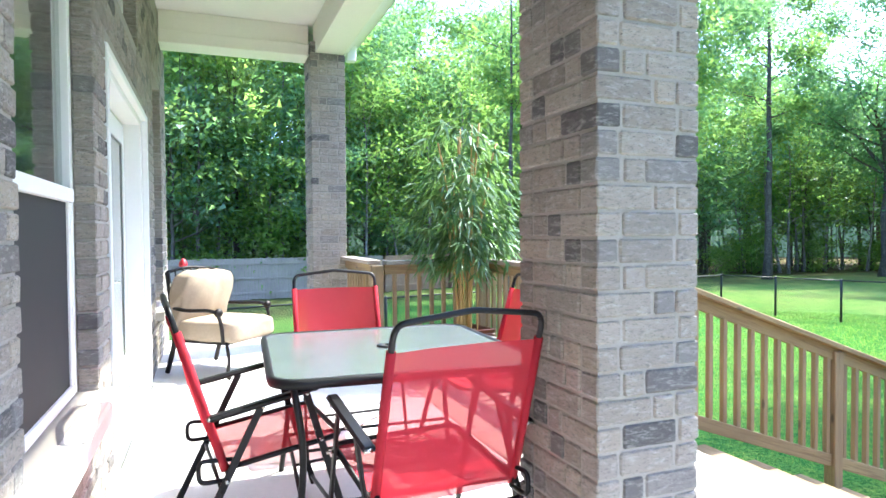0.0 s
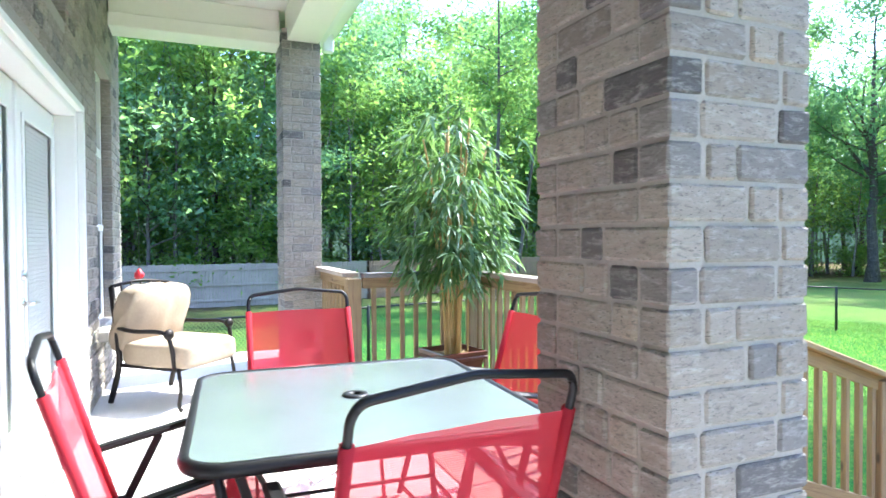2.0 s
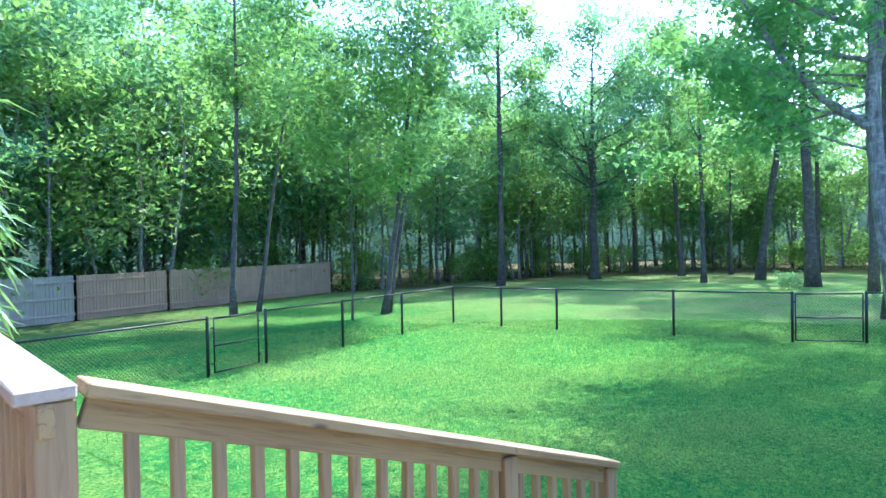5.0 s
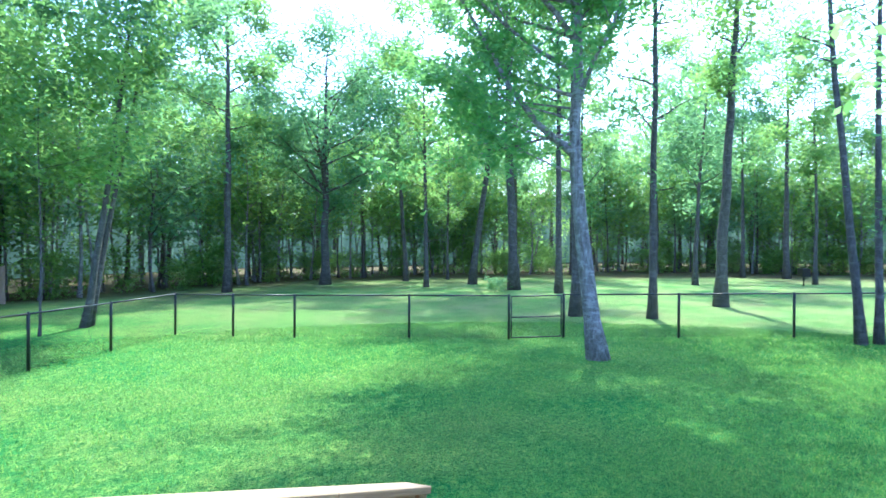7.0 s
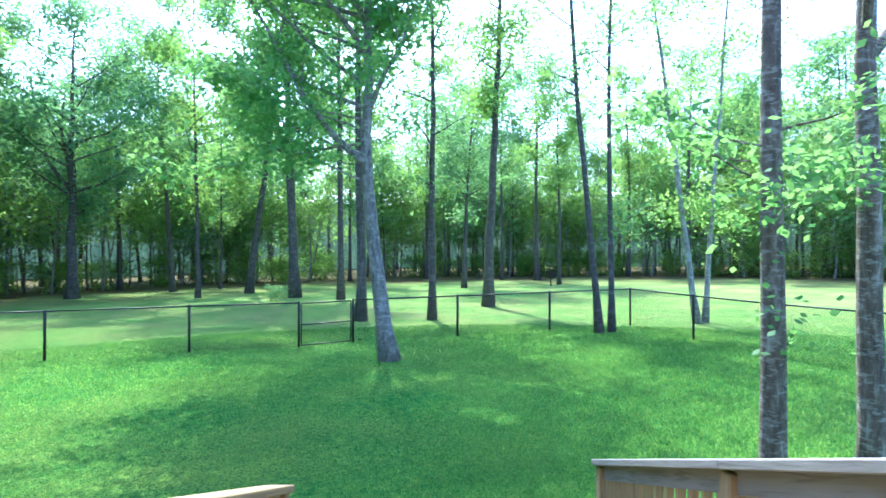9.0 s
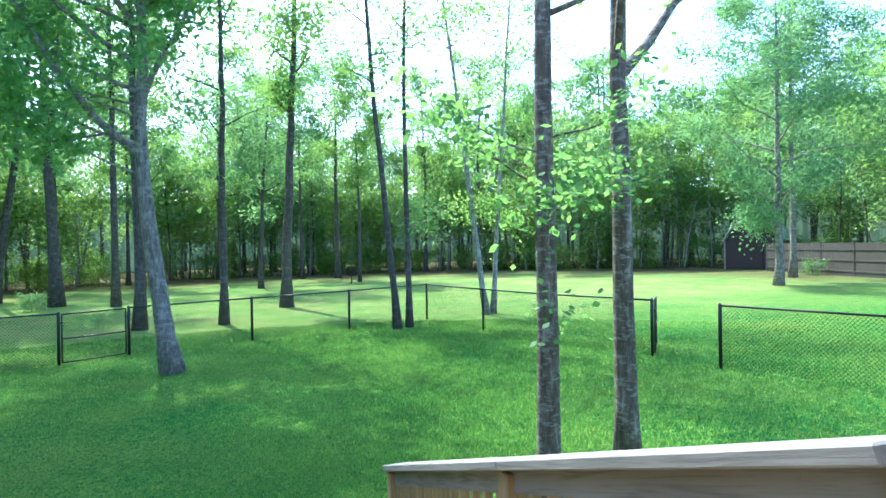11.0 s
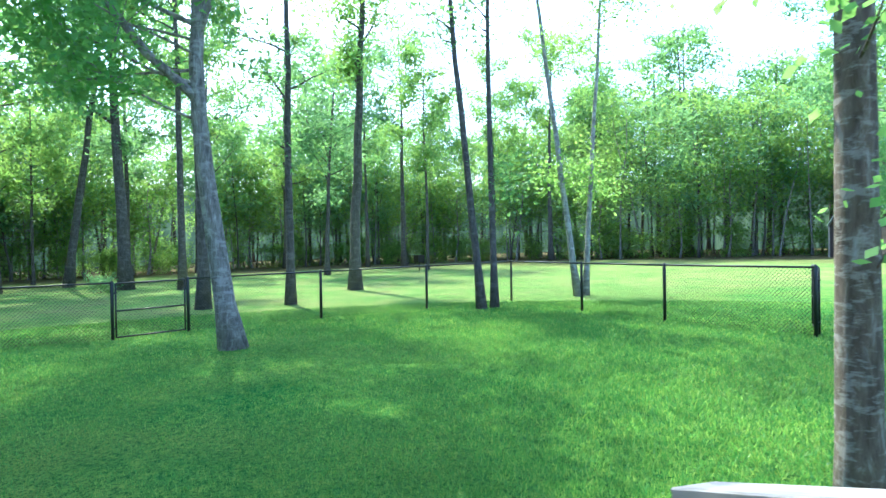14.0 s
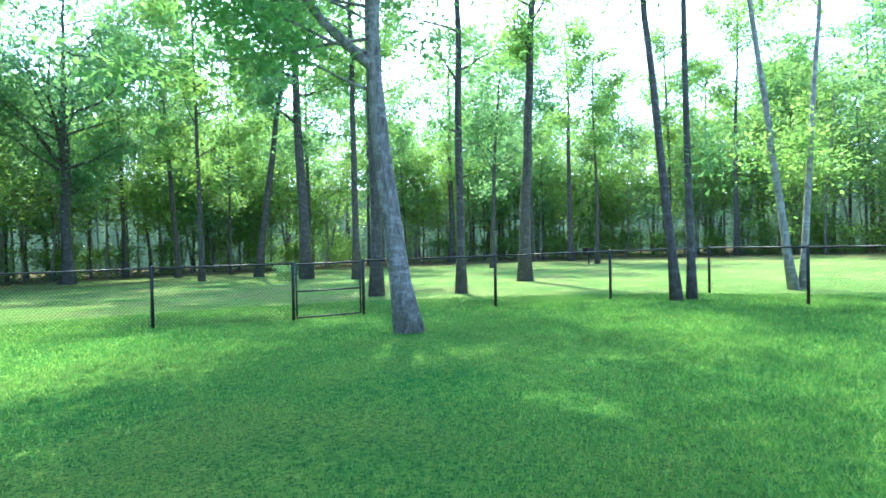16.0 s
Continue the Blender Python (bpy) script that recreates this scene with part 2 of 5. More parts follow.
GLASS = glass_mat()
FROST, ft, fb = node_mat("frosted_table_glass", 0.1)
fb.inputs["Base Color"].default_value = (0.72, 0.82, 0.82, 1)
fb.inputs["Specular IOR Level"].default_value = 0.35
fb.inputs["Transmission Weight"].default_value = 0.35
ft.links.new(mix(ft, noise_tex(ft, place(ft), 3, 3), (0.15, 0.175, 0.19), (0.21, 0.24, 0.255)), fb.inputs["Base Color"])
bump(ft, fb, noise_tex(ft, place(ft), 160, 2), 0.3, 0.002)

SLING = bpy.data.materials.new("red_sling")
SLING.use_nodes = True
sn = SLING.node_tree
sb = sn.nodes["Principled BSDF"]
sb.inputs["Roughness"].default_value, sb.inputs["Specular IOR Level"].default_value = 0.8, 0.15
sn.links.new(mix(sn, noise_tex(sn, place(sn), 6, 4), (0.48, 0.03, 0.05), (0.56, 0.042, 0.062)), sb.inputs["Base Color"])
wv = sn.nodes.new("ShaderNodeTexWave")
wv.bands_direction = "Z"
wv.inputs["Scale"].default_value = 60
sn.links.new(place(sn), wv.inputs["Vector"])
bump(sn, sb, wv.outputs["Fac"], 0.25, 0.002)
clear, trl, mx, mx2 = (sn.nodes.new(k) for k in ("ShaderNodeBsdfTransparent", "ShaderNodeBsdfTranslucent", "ShaderNodeMixShader", "ShaderNodeMixShader"))
trl.inputs["Color"].default_value = (0.6, 0.025, 0.04, 1)
clear.inputs["Color"].default_value = (0.94, 0.6, 0.62, 1)
mx.inputs[0].default_value, mx2.inputs[0].default_value = 0.16, 0.28
sn.links.new(sb.outputs[0], mx.inputs[1])
sn.links.new(trl.outputs[0], mx.inputs[2])
sn.links.new(mx.outputs[0], mx2.inputs[1])
sn.links.new(clear.outputs[0], mx2.inputs[2])
sn.links.new(mx2.outputs[0], sn.nodes["Material Output"].inputs["Surface"])

LAWN, gt, gb = node_mat("lawn", 1.0)
gb.inputs["Specular IOR Level"].default_value = 0.05
gp = place(gt)
lawn = ramp(gt, noise_tex(gt, gp, 6.5, 6, 0.7), [(0.34, (0.018, 0.135, 0.03)), (0.5, (0.085, 0.25, 0.04)), (0.68, (0.25, 0.37, 0.065))])
lawn = mix(gt, ramp(gt, noise_tex(gt, gp, 0.33, 4), [(0.42, (0, 0, 0)), (0.68, (0.6, 0.6, 0.6))]), lawn, (0.27, 0.33, 0.065))
lawn = mix(gt, ramp(gt, noise_tex(gt, gp, 27, 4, 0.75), [(0.4, (0.9, 0.9, 0.9)), (0.54, (0, 0, 0))]), lawn, (0.018, 0.1, 0.02))
sep = gt.nodes.new("ShaderNodeSeparateXYZ")
gt.links.new(gp, sep.inputs[0])
dry = gt.nodes.new("ShaderNodeMapRange")
dry.inputs[1].default_value, dry.inputs[2].default_value, dry.inputs[4].default_value = 17, 27, 0.75
gt.links.new(sep.outputs["X"], dry.inputs[0])
lawn = mix(gt, dry.outputs[0], lawn, ramp(gt, noise_tex(gt, gp, 0.5, 6, 0.7), [(0.35, (0.13, 0.27, 0.06)), (0.55, (0.25, 0.31, 0.1)), (0.72, (0.33, 0.29, 0.14))]))
litter = ramp(gt, noise_tex(gt, gp, 3.0, 6, 0.7), [(0.3, (0.05, 0.04, 0.02)), (0.5, (0.11, 0.085, 0.045)), (0.7, (0.07, 0.12, 0.03))])
far = gt.nodes.new("ShaderNodeVectorMath")
far.operation = "DISTANCE"
far.inputs[1].default_value = (24, 0, -1.2)
gt.links.new(gp, far.inputs[0])
wob = gt.nodes.new("ShaderNodeMath")
wob.operation = "MULTIPLY_ADD"
gt.links.new(noise_tex(gt, gp, 0.12, 4), wob.inputs[0])
wob.inputs[1].default_value = 22
gt.links.new(far.outputs["Value"], wob.inputs[2])
rng = gt.nodes.new("ShaderNodeMapRange")
rng.inputs[1].default_value, rng.inputs[2].default_value = 36, 48
gt.links.new(wob.outputs[0], rng.inputs[0])
gt.links.new(mix(gt, rng.outputs[0], lawn, litter), gb.inputs["Base Color"])
bump(gt, gb, noise_tex(gt, gp, 38, 5, 0.8), 1.0, 0.05)


# building helpers
def mesh_of(name, verts, faces, mat=None, smooth=False):
    me = bpy.data.meshes.new(name)
    me.from_pydata([tuple(v) for v in verts], [], faces)
    if mat:
        me.materials.append(mat)
    if smooth:
        me.polygons.foreach_set("use_smooth", [True] * len(me.polygons))
    me.update()
    return me


def bm_mesh(name, bm, mat, smooth=False):
    me = bpy.data.meshes.new(name)
    bmesh.ops.recalc_face_normals(bm, faces=bm.faces)
    bm.to_mesh(me)
    bm.free()
    me.materials.append(mat)
    if smooth:
        me.polygons.foreach_set("use_smooth", [True] * len(me.polygons))
    return me


def part(name, bm, mat, parent, label="", smooth=False):
    """Link a bmesh or a mesh as one object under its thing."""
    me = bm if isinstance(bm, bpy.types.Mesh) else bm_mesh(name, bm, mat, smooth)
    ob = new(name, me)
    ob.parent = parent
    if label:
        ob["label"] = label
    return ob


def thing(name, label, category, group="", kind="", at=None):
    ob = new(name)
    ob.empty_display_size = 0.2
    if at is not None:
        ob.matrix_basis = at
    return tagged(ob, label, category, group, kind)


def add_box(bm, x0, x1, y0, y1, z0, z1, bevel=0.0, m=None):
    r = bmesh.ops.create_cube(bm, size=1.0)
    bmesh.ops.transform(bm, matrix=Matrix.Translation(((x0 + x1) / 2, (y0 + y1) / 2, (z0 + z1) / 2)) @ Matrix.Diagonal((x1 - x0, y1 - y0, z1 - z0, 1)), verts=r["verts"])
    vs = r["verts"]
    if bevel:
        es = list({e for v in vs for e in v.link_edges})
        out = bmesh.ops.bevel(bm, geom=es, offset=bevel, segments=1, affect="EDGES", clamp_overlap=True)
        vs = list({v for f in out["faces"] for v in f.verts} | {v for v in vs if v.is_valid})
    if m is not None:
        bmesh.ops.transform(bm, matrix=m, verts=vs)
    return bm


def boxes(*rows, bevel=0.0):
    bm = bmesh.new()
    for r in rows:
        add_box(bm, *r, bevel=bevel)
    return bm


def beam(p, q, w, h, bevel=0.004):
    """A bar of section w (across) by h (up) from p to q."""
    p, q = Vector(p), Vector(q)
    d = q - p
    bm = bmesh.new()
    rot = d.to_track_quat("X", "Z").to_matrix().to_4x4()
    add_box(bm, 0, d.length, -w / 2, w / 2, -h / 2, h / 2, bevel, Matrix.Translation(p) @ rot)
    return bm


def tube_data(points, radii, n=7, cap=True):
    pts = [Vector(p) for p in points]
    verts, faces, side = [], [], None
    for k, p in enumerate(pts):
        d = (pts[min(k + 1, len(pts) - 1)] - pts[max(k - 1, 0)]).normalized()
        if side is None:
            side = d.orthogonal().normalized()
        side = (side - d * side.dot(d)).normalized()
        up = d.cross(side)
        for a in range(n):
            w = 2 * math.pi * a / n
            verts.append(p + (side * math.cos(w) + up * math.sin(w)) * radii[k])
    for k in range(len(pts) - 1):
        for a in range(n):
            b = (a + 1) % n
            faces.append((k * n + a, k * n + b, (k + 1) * n + b, (k + 1) * n + a))
    if cap:
        faces.append(tuple(reversed(range(n))))
        faces.append(tuple(range((len(pts) - 1) * n, len(pts) * n)))
    return verts, faces


def join_data(items):
    verts, faces = [], []
    for v, f in items:
        o = len(verts)
        verts.extend(v)
        faces.extend(tuple(i + o for i in face) for face in f)
    return verts, faces


def tube(name, points, r, mat, parent, n=8, label=""):
    radii = r if isinstance(r, (list, tuple)) else [r] * len(points)
    return part(name, mesh_of(name, *tube_data(points, radii, n), mat, True), mat, parent, label)


def rounded(points, r=0.05, steps=4):
    """Soften the corners of a polyline."""
    pts = [Vector(p) for p in points]
    out = [pts[0]]
    for a, b, c in zip(pts, pts[1:], pts[2:]):
        p, q = b + (a - b).normalized() * min(r, (a - b).length / 2), b + (c - b).normalized() * min(r, (c - b).length / 2)
        for k in range(steps + 1):
            s = k / steps
            out.append(p.lerp(b, s).lerp(b.lerp(q, s), s))
    return out + [pts[-1]]


def poly_mesh(name, V, size, mat):
    """A mesh of loose faces from an array of corners, size corners a face."""
    V = np.ascontiguousarray(V, dtype=np.float32).reshape(-1, 3)
    n = len(V) // size
    me = bpy.data.meshes.new(name)
    me.vertices.add(len(V))
    me.vertices.foreach_set("co", V.ravel())
    me.loops.add(len(V))
    me.loops.foreach_set("vertex_index", np.arange(len(V), dtype=np.int32))
    me.polygons.add(n)
    me.polygons.foreach_set("loop_start", np.arange(0, len(V), size, dtype=np.int32))
    me.update(calc_edges=True)
    me.materials.append(mat)
    return me


def ground_z(x, y):
    return -1.17 - 0.0026 * max(-30, min(x, 70)) - 0.0152 * max(-45, min(y, 45))


# ground: one sheet out to the horizon
def build_ground():
    ax = sorted({*[round(v, 2) for v in np.linspace(-60, 100, 81)], -900, -500, -250, -120, 160, 300, 600, 900})
    verts, faces = [], []
    for x in ax:
        for y in ax:
            z = ground_z(x, y) + 0.05 * noise.noise(Vector((x * 0.13, y * 0.13, 2.0))) * (4 < x < 90)
            verts.append((x, y, z))
    n = len(ax)
    for i in range(n - 1):
        for j in range(n - 1):
            faces.append((i * n + j, (i + 1) * n + j, (i + 1) * n + j + 1, i * n + j + 1))
    ob = new("ground", mesh_of("ground", verts, faces, LAWN, True))
    tagged(ob, "mown green lawn running out under the trees", "lawn", kind="structure")


build_ground()

# house
WALL_X, WALL_IN, TOP = 0.505, 0.2, 3.45
OPENINGS = [(2.55, 3.75, 0.55, 2.75), (4.10, 6.22, 0.0, 2.24), (4.35, 5.64, 2.64, 3.22), (6.85, 7.85, 0.55, 2.82)]
Y0, Y1 = -3.5, 8.55


def wall_mass():
    ys = sorted({Y0, Y1, *[v for o in OPENINGS for v in o[:2]]})
    zs = sorted({-1.6, TOP + 0.6, *[v for o in OPENINGS for v in o[2:]]})
    lows, highs = {o[1] for o in OPENINGS}, {o[0] for o in OPENINGS}
    bm = bmesh.new()
    for a, b in zip(ys, ys[1:]):
        run = None
        for c, d in zip(zs, zs[1:]):
            solid = not any(o[0] <= a and b <= o[1] and o[2] <= c and d <= o[3] for o in OPENINGS)
            if solid:
                run = (run[0], d) if run else (c, d)
            if run and (not solid or d == zs[-1]):
                add_box(bm, WALL_IN, WALL_X - 0.009, a + (0.011 if a in lows else 0), b - (0.011 if b in highs else 0), *run)
                run = None
    return bm


house_wall = tagged(new("wall_porch", bm_mesh("wall_porch", wall_mass(), MORTAR)), "grey-beige tumbled brick house wall with pale mortar", "wall", kind="structure")
tagged(new("wall_north", bm_mesh("wall_north", boxes((-7, WALL_IN, Y1 - 0.3, Y1, -1.6, 4.05)), MORTAR)), "mortared end wall of the house", "wall", kind="structure")
tagged(new("wall_back", bm_mesh("wall_back", boxes((-7.3, -7, Y0, Y1, -1.6, 4.05)), MORTAR)), "far wall closing the house", "wall", kind="structure")
tagged(new("wall_south", bm_mesh("wall_south", boxes((-7, WALL_IN, Y0, Y0 + 0.3, -1.6, 4.05)), MORTAR)), "end wall closing the house", "wall", kind="structure")
tagged(new("floor", bm_mesh("floor", boxes((-7, WALL_IN, Y0 + 0.3, Y1 - 0.3, -0.2, 0.0)), ROOM)), "floor inside the house, coloured dark to look unlit", "floor", kind="structure")
tagged(new("ceiling_room", bm_mesh("ceiling_room", boxes((-7, WALL_IN, Y0 + 0.3, Y1 - 0.3, 2.9, 3.0)), ROOM)), "ceiling inside the house, coloured dark to look unlit", "ceiling", kind="structure")
tagged(new("porch_floor", bm_mesh("porch_floor", boxes((WALL_X - 0.02, 2.5, -2.5, 8.5, -1.5, 0.0), bevel=0.01), CONCRETE)), "pale brushed concrete porch floor", "floor", kind="structure")
tagged(new("ceiling", bm_mesh("ceiling", boxes((WALL_X - 0.009, 2.5, -2.5, 8.0, 3.64, 3.72)), CREAM)), "cream painted porch ceiling", "ceiling", kind="structure")
tagged(new("beam_east", bm_mesh("beam_east", boxes((2.12, 2.44, -2.5, 7.68, 3.30, 3.64), bevel=0.006), CREAM)), "cream boxed porch beam between the brick columns", "beam", kind="structure")
tagged(new("beam_north", bm_mesh("beam_north", boxes((WALL_X, 2.07, 7.70, 7.98, 3.42, 3.64), (WALL_X, 2.07, 7.67, 8.01, 3.29, 3.42), bevel=0.006), CREAM)), "cream stepped porch beam across the end", "beam", kind="structure")
tagged(new("fascia", bm_mesh("fascia", boxes((2.5, 2.62, -2.6, 8.3, 3.5, 3.74), (WALL_X, 2.5, 8.02, 8.3, 3.5, 3.72), bevel=0.004), WHITE)), "white fascia board of the porch roof", "trim", kind="structure")
roof_bm = bmesh.new()
for k, (a, b) in enumerate([((2.72, 3.76), (-3.2, 6.4)), ((-9.4, 3.72), (-3.2, 6.4))]):
    vs = [roof_bm.verts.new(p) for p in ((a[0], -3.9, a[1]), (a[0], 8.9, a[1]), (b[0], 8.9, b[1]), (b[0], -3.9, b[1]))]
    up = [roof_bm.verts.new(v.co + Vector((0, 0, 0.16))) for v in vs]
    roof_bm.faces.new(vs)
    roof_bm.faces.new(up)
    for i in range(4):
        roof_bm.faces.new((vs[i], vs[(i + 1) % 4], up[(i + 1) % 4], up[i]))
tagged(new("roof", bm_mesh("roof", roof_bm, ROOF)), "dark shingled roof over house and porch", "roof", kind="structure")

gutter = thing("gutter", "white metal rain gutter along the porch eave", "gutter", kind="structure")
part("trough", boxes((2.62, 2.76, -2.6, 8.3, 3.60, 3.615), (2.75, 2.765, -2.6, 8.3, 3.60, 3.74), (2.62, 2.765, 8.29, 8.3, 3.6, 3.74)), WHITE, gutter)
part("outlet", boxes((2.6, 2.72, 8.1, 8.2, 3.4, 3.6), bevel=0.01), WHITE, gutter)


def window(name, o, label, rail=None, screen=False):
    y0, y1, z0, z1 = o
    w = thing(name, label, "window", kind="structure")
    f = 0.045
    x0, x1 = 0.36, 0.415
    part("window_frame", boxes((x0, x1, y0, y0 + f, z0, z1), (x0, x1, y1 - f, y1, z0, z1), (x0, x1, y0 + f, y1 - f, z0, z0 + f), (x0, x1, y0 + f, y1 - f, z1 - f, z1), bevel=0.004), WHITE, w)
    if rail:
        part("meeting_rail", boxes((x0, x1 + 0.012, y0 + f, y1 - f, rail - 0.03, rail + 0.03), bevel=0.004), WHITE, w)
        p = part("pane", boxes((0.378, 0.384, y0 + f, y1 - f, rail + 0.03, z1 - f)), GLASS, w)
        q = part("pane", boxes((0.372, 0.378, y0 + f, y1 - f, z0 + f, rail - 0.03)), GLASS, w)
        p.visible_shadow = q.visible_shadow = False
        part("insect_screen", boxes((0.398, 0.4, y0 + f, y1 - f, z0 + f, rail - 0.03)), SCREEN, w, "dark fibreglass screen")
        part("sash_stile", boxes((0.39, 0.41, y1 - f - 0.035, y1 - f, z0 + f, rail - 0.03), (0.39, 0.41, y0 + f, y0 + f + 0.035, z0 + f, rail - 0.03), bevel=0.003), WHITE, w)
    else:
        part("pane", boxes((0.378, 0.384, y0 + f, y1 - f, z0 + f, z1 - f)), GLASS, w).visible_shadow = False
    return w


w1 = window("window_1", OPENINGS[0], "white sash window with a dark insect screen below", 1.43)
part("window_sill", boxes((0.36, 0.585, 2.47, 3.80, 0.46, 0.55), bevel=0.012), LIMESTONE, w1, "rough pale stone sill")
w2 = window("window_2", OPENINGS[3], "tall white sash window beside the porch end", 1.40)
part("transom_bar", boxes((0.36, 0.42, 6.9, 7.8, 2.05, 2.13), bevel=0.004), WHITE, w2)
part("window_sill", boxes((0.36, 0.585, 6.78, 7.92, 0.46, 0.55), bevel=0.012), LIMESTONE, w2, "rough pale stone sill")
w3 = window("window_3", OPENINGS[2], "small white transom window above the door")
# plain sheet added in the dark room colour, closing the view through window_1
tagged(new("curtain", bm_mesh("curtain", boxes((0.1, 0.12, 2.5, 3.8, 0.5, 2.8)), ROOM)), "dark sheet in the room's colour behind the window glass", "curtain", kind="structure")

door = thing("door_1", "white half-light double door in a white frame, closed", "door", kind="structure")
part("frame", boxes((0.25, 0.47, 4.10, 4.19, 0, 2.24), (0.25, 0.47, 6.13, 6.22, 0, 2.24), (0.25, 0.47, 4.19, 6.13, 2.15, 2.24), bevel=0.006), WHITE, door)
part("brick_mould", boxes((0.47, 0.515, 4.11, 4.16, 0, 2.19), (0.47, 0.515, 6.165, 6.215, 0, 2.19), (0.47, 0.515, 4.11, 6.215, 2.19, 2.235), bevel=0.005), WHITE, door)
part("threshold", boxes((0.25, 0.53, 4.19, 6.13, 0.001, 0.025), bevel=0.004), NICKEL, door)
for y0, y1 in ((4.195, 5.085), (5.105, 6.115)):
    leaf = part("leaf", boxes((0.30, 0.345, y0, y0 + 0.13, 0.03, 2.135), (0.30, 0.345, y1 - 0.13, y1, 0.03, 2.135), (0.30, 0.345, y0 + 0.13, y1 - 0.13, 1.98, 2.135),
                              (0.30, 0.345, y0 + 0.13, y1 - 0.13, 0.03, 0.3), bevel=0.003), WHITE, door)
    part("glazing_bead", boxes((0.345, 0.358, y0 + 0.12, y0 + 0.155, 0.28, 2.0), (0.345, 0.358, y1 - 0.155, y1 - 0.12, 0.28, 2.0), (0.345, 0.358, y0 + 0.155, y1 - 0.155, 1.965, 2.0),
                               (0.345, 0.358, y0 + 0.155, y1 - 0.155, 0.28, 0.315), bevel=0.004), WHITE, leaf)
    part("pane", boxes((0.335, 0.341, y0 + 0.13, y1 - 0.13, 0.3, 1.98)), GLASS, leaf).visible_shadow = False
    bl = bmesh.new()
    for k in range(66):
        add_box(bl, 0.312, 0.322, y0 + 0.14, y1 - 0.14, 0.31 + k * 0.025, 0.331 + k * 0.025)
    part("blind", bl, BLIND, leaf, "closed white mini blind")
part("astragal", boxes((0.33, 0.362, 5.075, 5.115, 0.03, 2.135), bevel=0.006), WHITE, door)
hd = part("door_handle", mesh_of("door_handle", *join_data([tube_data([(0.345, 5.165, 0.945), (0.36, 5.165, 0.945)], [0.03, 0.03], 12), tube_data([(0.36, 5.165, 0.945), (0.395, 5.165, 0.945), (0.405, 5.18, 0.945), (0.405, 5.28, 0.94)], [0.011, 0.011, 0.01, 0.008], 8)]), NICKEL, True), NICKEL, door, "satin nickel lever handle")
part("deadbolt", mesh_of("deadbolt", *tube_data([(0.345, 5.165, 1.1), (0.372, 5.165, 1.1)], [0.03, 0.026], 12), NICKEL, True), NICKEL, door, "satin nickel deadbolt")


# deck and stairs
DECK_Z = -0.012
deck = thing("deck", "weathered wooden deck beside the porch", "deck", kind="structure")
part("joist_frame", boxes((2.52, 3.60, 0.3, 0.34, -0.24, -0.045), (2.52, 3.60, 6.2, 6.24, -0.24, -0.045), (2.52, 2.56, 0.34, 6.2, -0.24, -0.045), (3.56, 3.60, 0.34, 6.2, -0.24, -0.045)), W_Y, deck)
for x, y in ((3.5, 0.4), (3.5, 2.0), (3.5, 3.8), (3.5, 6.1), (2.62, 6.1)):
    part("support_post", boxes((x - 0.045, x + 0.045, y - 0.045, y + 0.045, -1.45, -0.045)), W_Z, deck)
board = bm_mesh("board", boxes((-0.545, 0.545, -0.072, 0.072, -0.032, 0.0), bevel=0.005), DECK_W)
y = 0.37
while y < 6.25:
    b = part("board", board, None, deck)
    b.location = (3.06, y, DECK_Z + random.uniform(-0.002, 0.002))
    y += 0.144

# stairs: y between the two handrails
ST_Y0, ST_Y1, ST_X, RISE, RUN, STEPS = 1.92, 3.78, 3.60, 0.166, 0.445, 6
stairs = thing("stairs", "wooden stairs with open treads leading down to the lawn", "stairs", kind="structure")
for y in (ST_Y0 + 0.09, (ST_Y0 + ST_Y1) / 2, ST_Y1 - 0.09):
    sx = bmesh.new()
    prof = [(ST_X, DECK_Z - 0.04)]
    for k in range(1, STEPS + 1):
        prof += [(ST_X + (k - 1) * RUN, -k * RISE - 0.045), (ST_X + k * RUN, -k * RISE - 0.045)]
    prof += [(ST_X + STEPS * RUN, -1.4), (ST_X + STEPS * RUN - 0.35, -1.4), (ST_X, -0.35)]
    a = [sx.verts.new((px, y - 0.019, pz)) for px, pz in prof]
    b = [sx.verts.new((px, y + 0.019, pz)) for px, pz in prof]
    sx.faces.new(a)
    sx.faces.new(list(reversed(b)))
    for i in range(len(a)):
        j = (i + 1) % len(a)
        sx.faces.new((a[i], b[i], b[j], a[j]))
    part("stringer", sx, W_X, stairs)
tread = bm_mesh("tread", boxes((0.0, 0.147, ST_Y0 + 0.03, ST_Y1 - 0.03, -0.038, 0.0), bevel=0.005), W_Y)
riser = bm_mesh("riser", boxes((-0.02, 0.0, ST_Y0 + 0.06, ST_Y1 - 0.06, -RISE - 0.0, -0.04)), W_Y)
for k in range(1, STEPS + 1):
    for j in range(3):
        part("tread", tread, None, stairs).location = (ST_X + (k - 1) * RUN + j * 0.147 + 0.012, 0, -k * RISE)
    part("riser", riser, None, stairs).location = (ST_X + (k - 1) * RUN + 0.012, 0, -(k - 1) * RISE - (0.0 if k > 1 else 0.002))


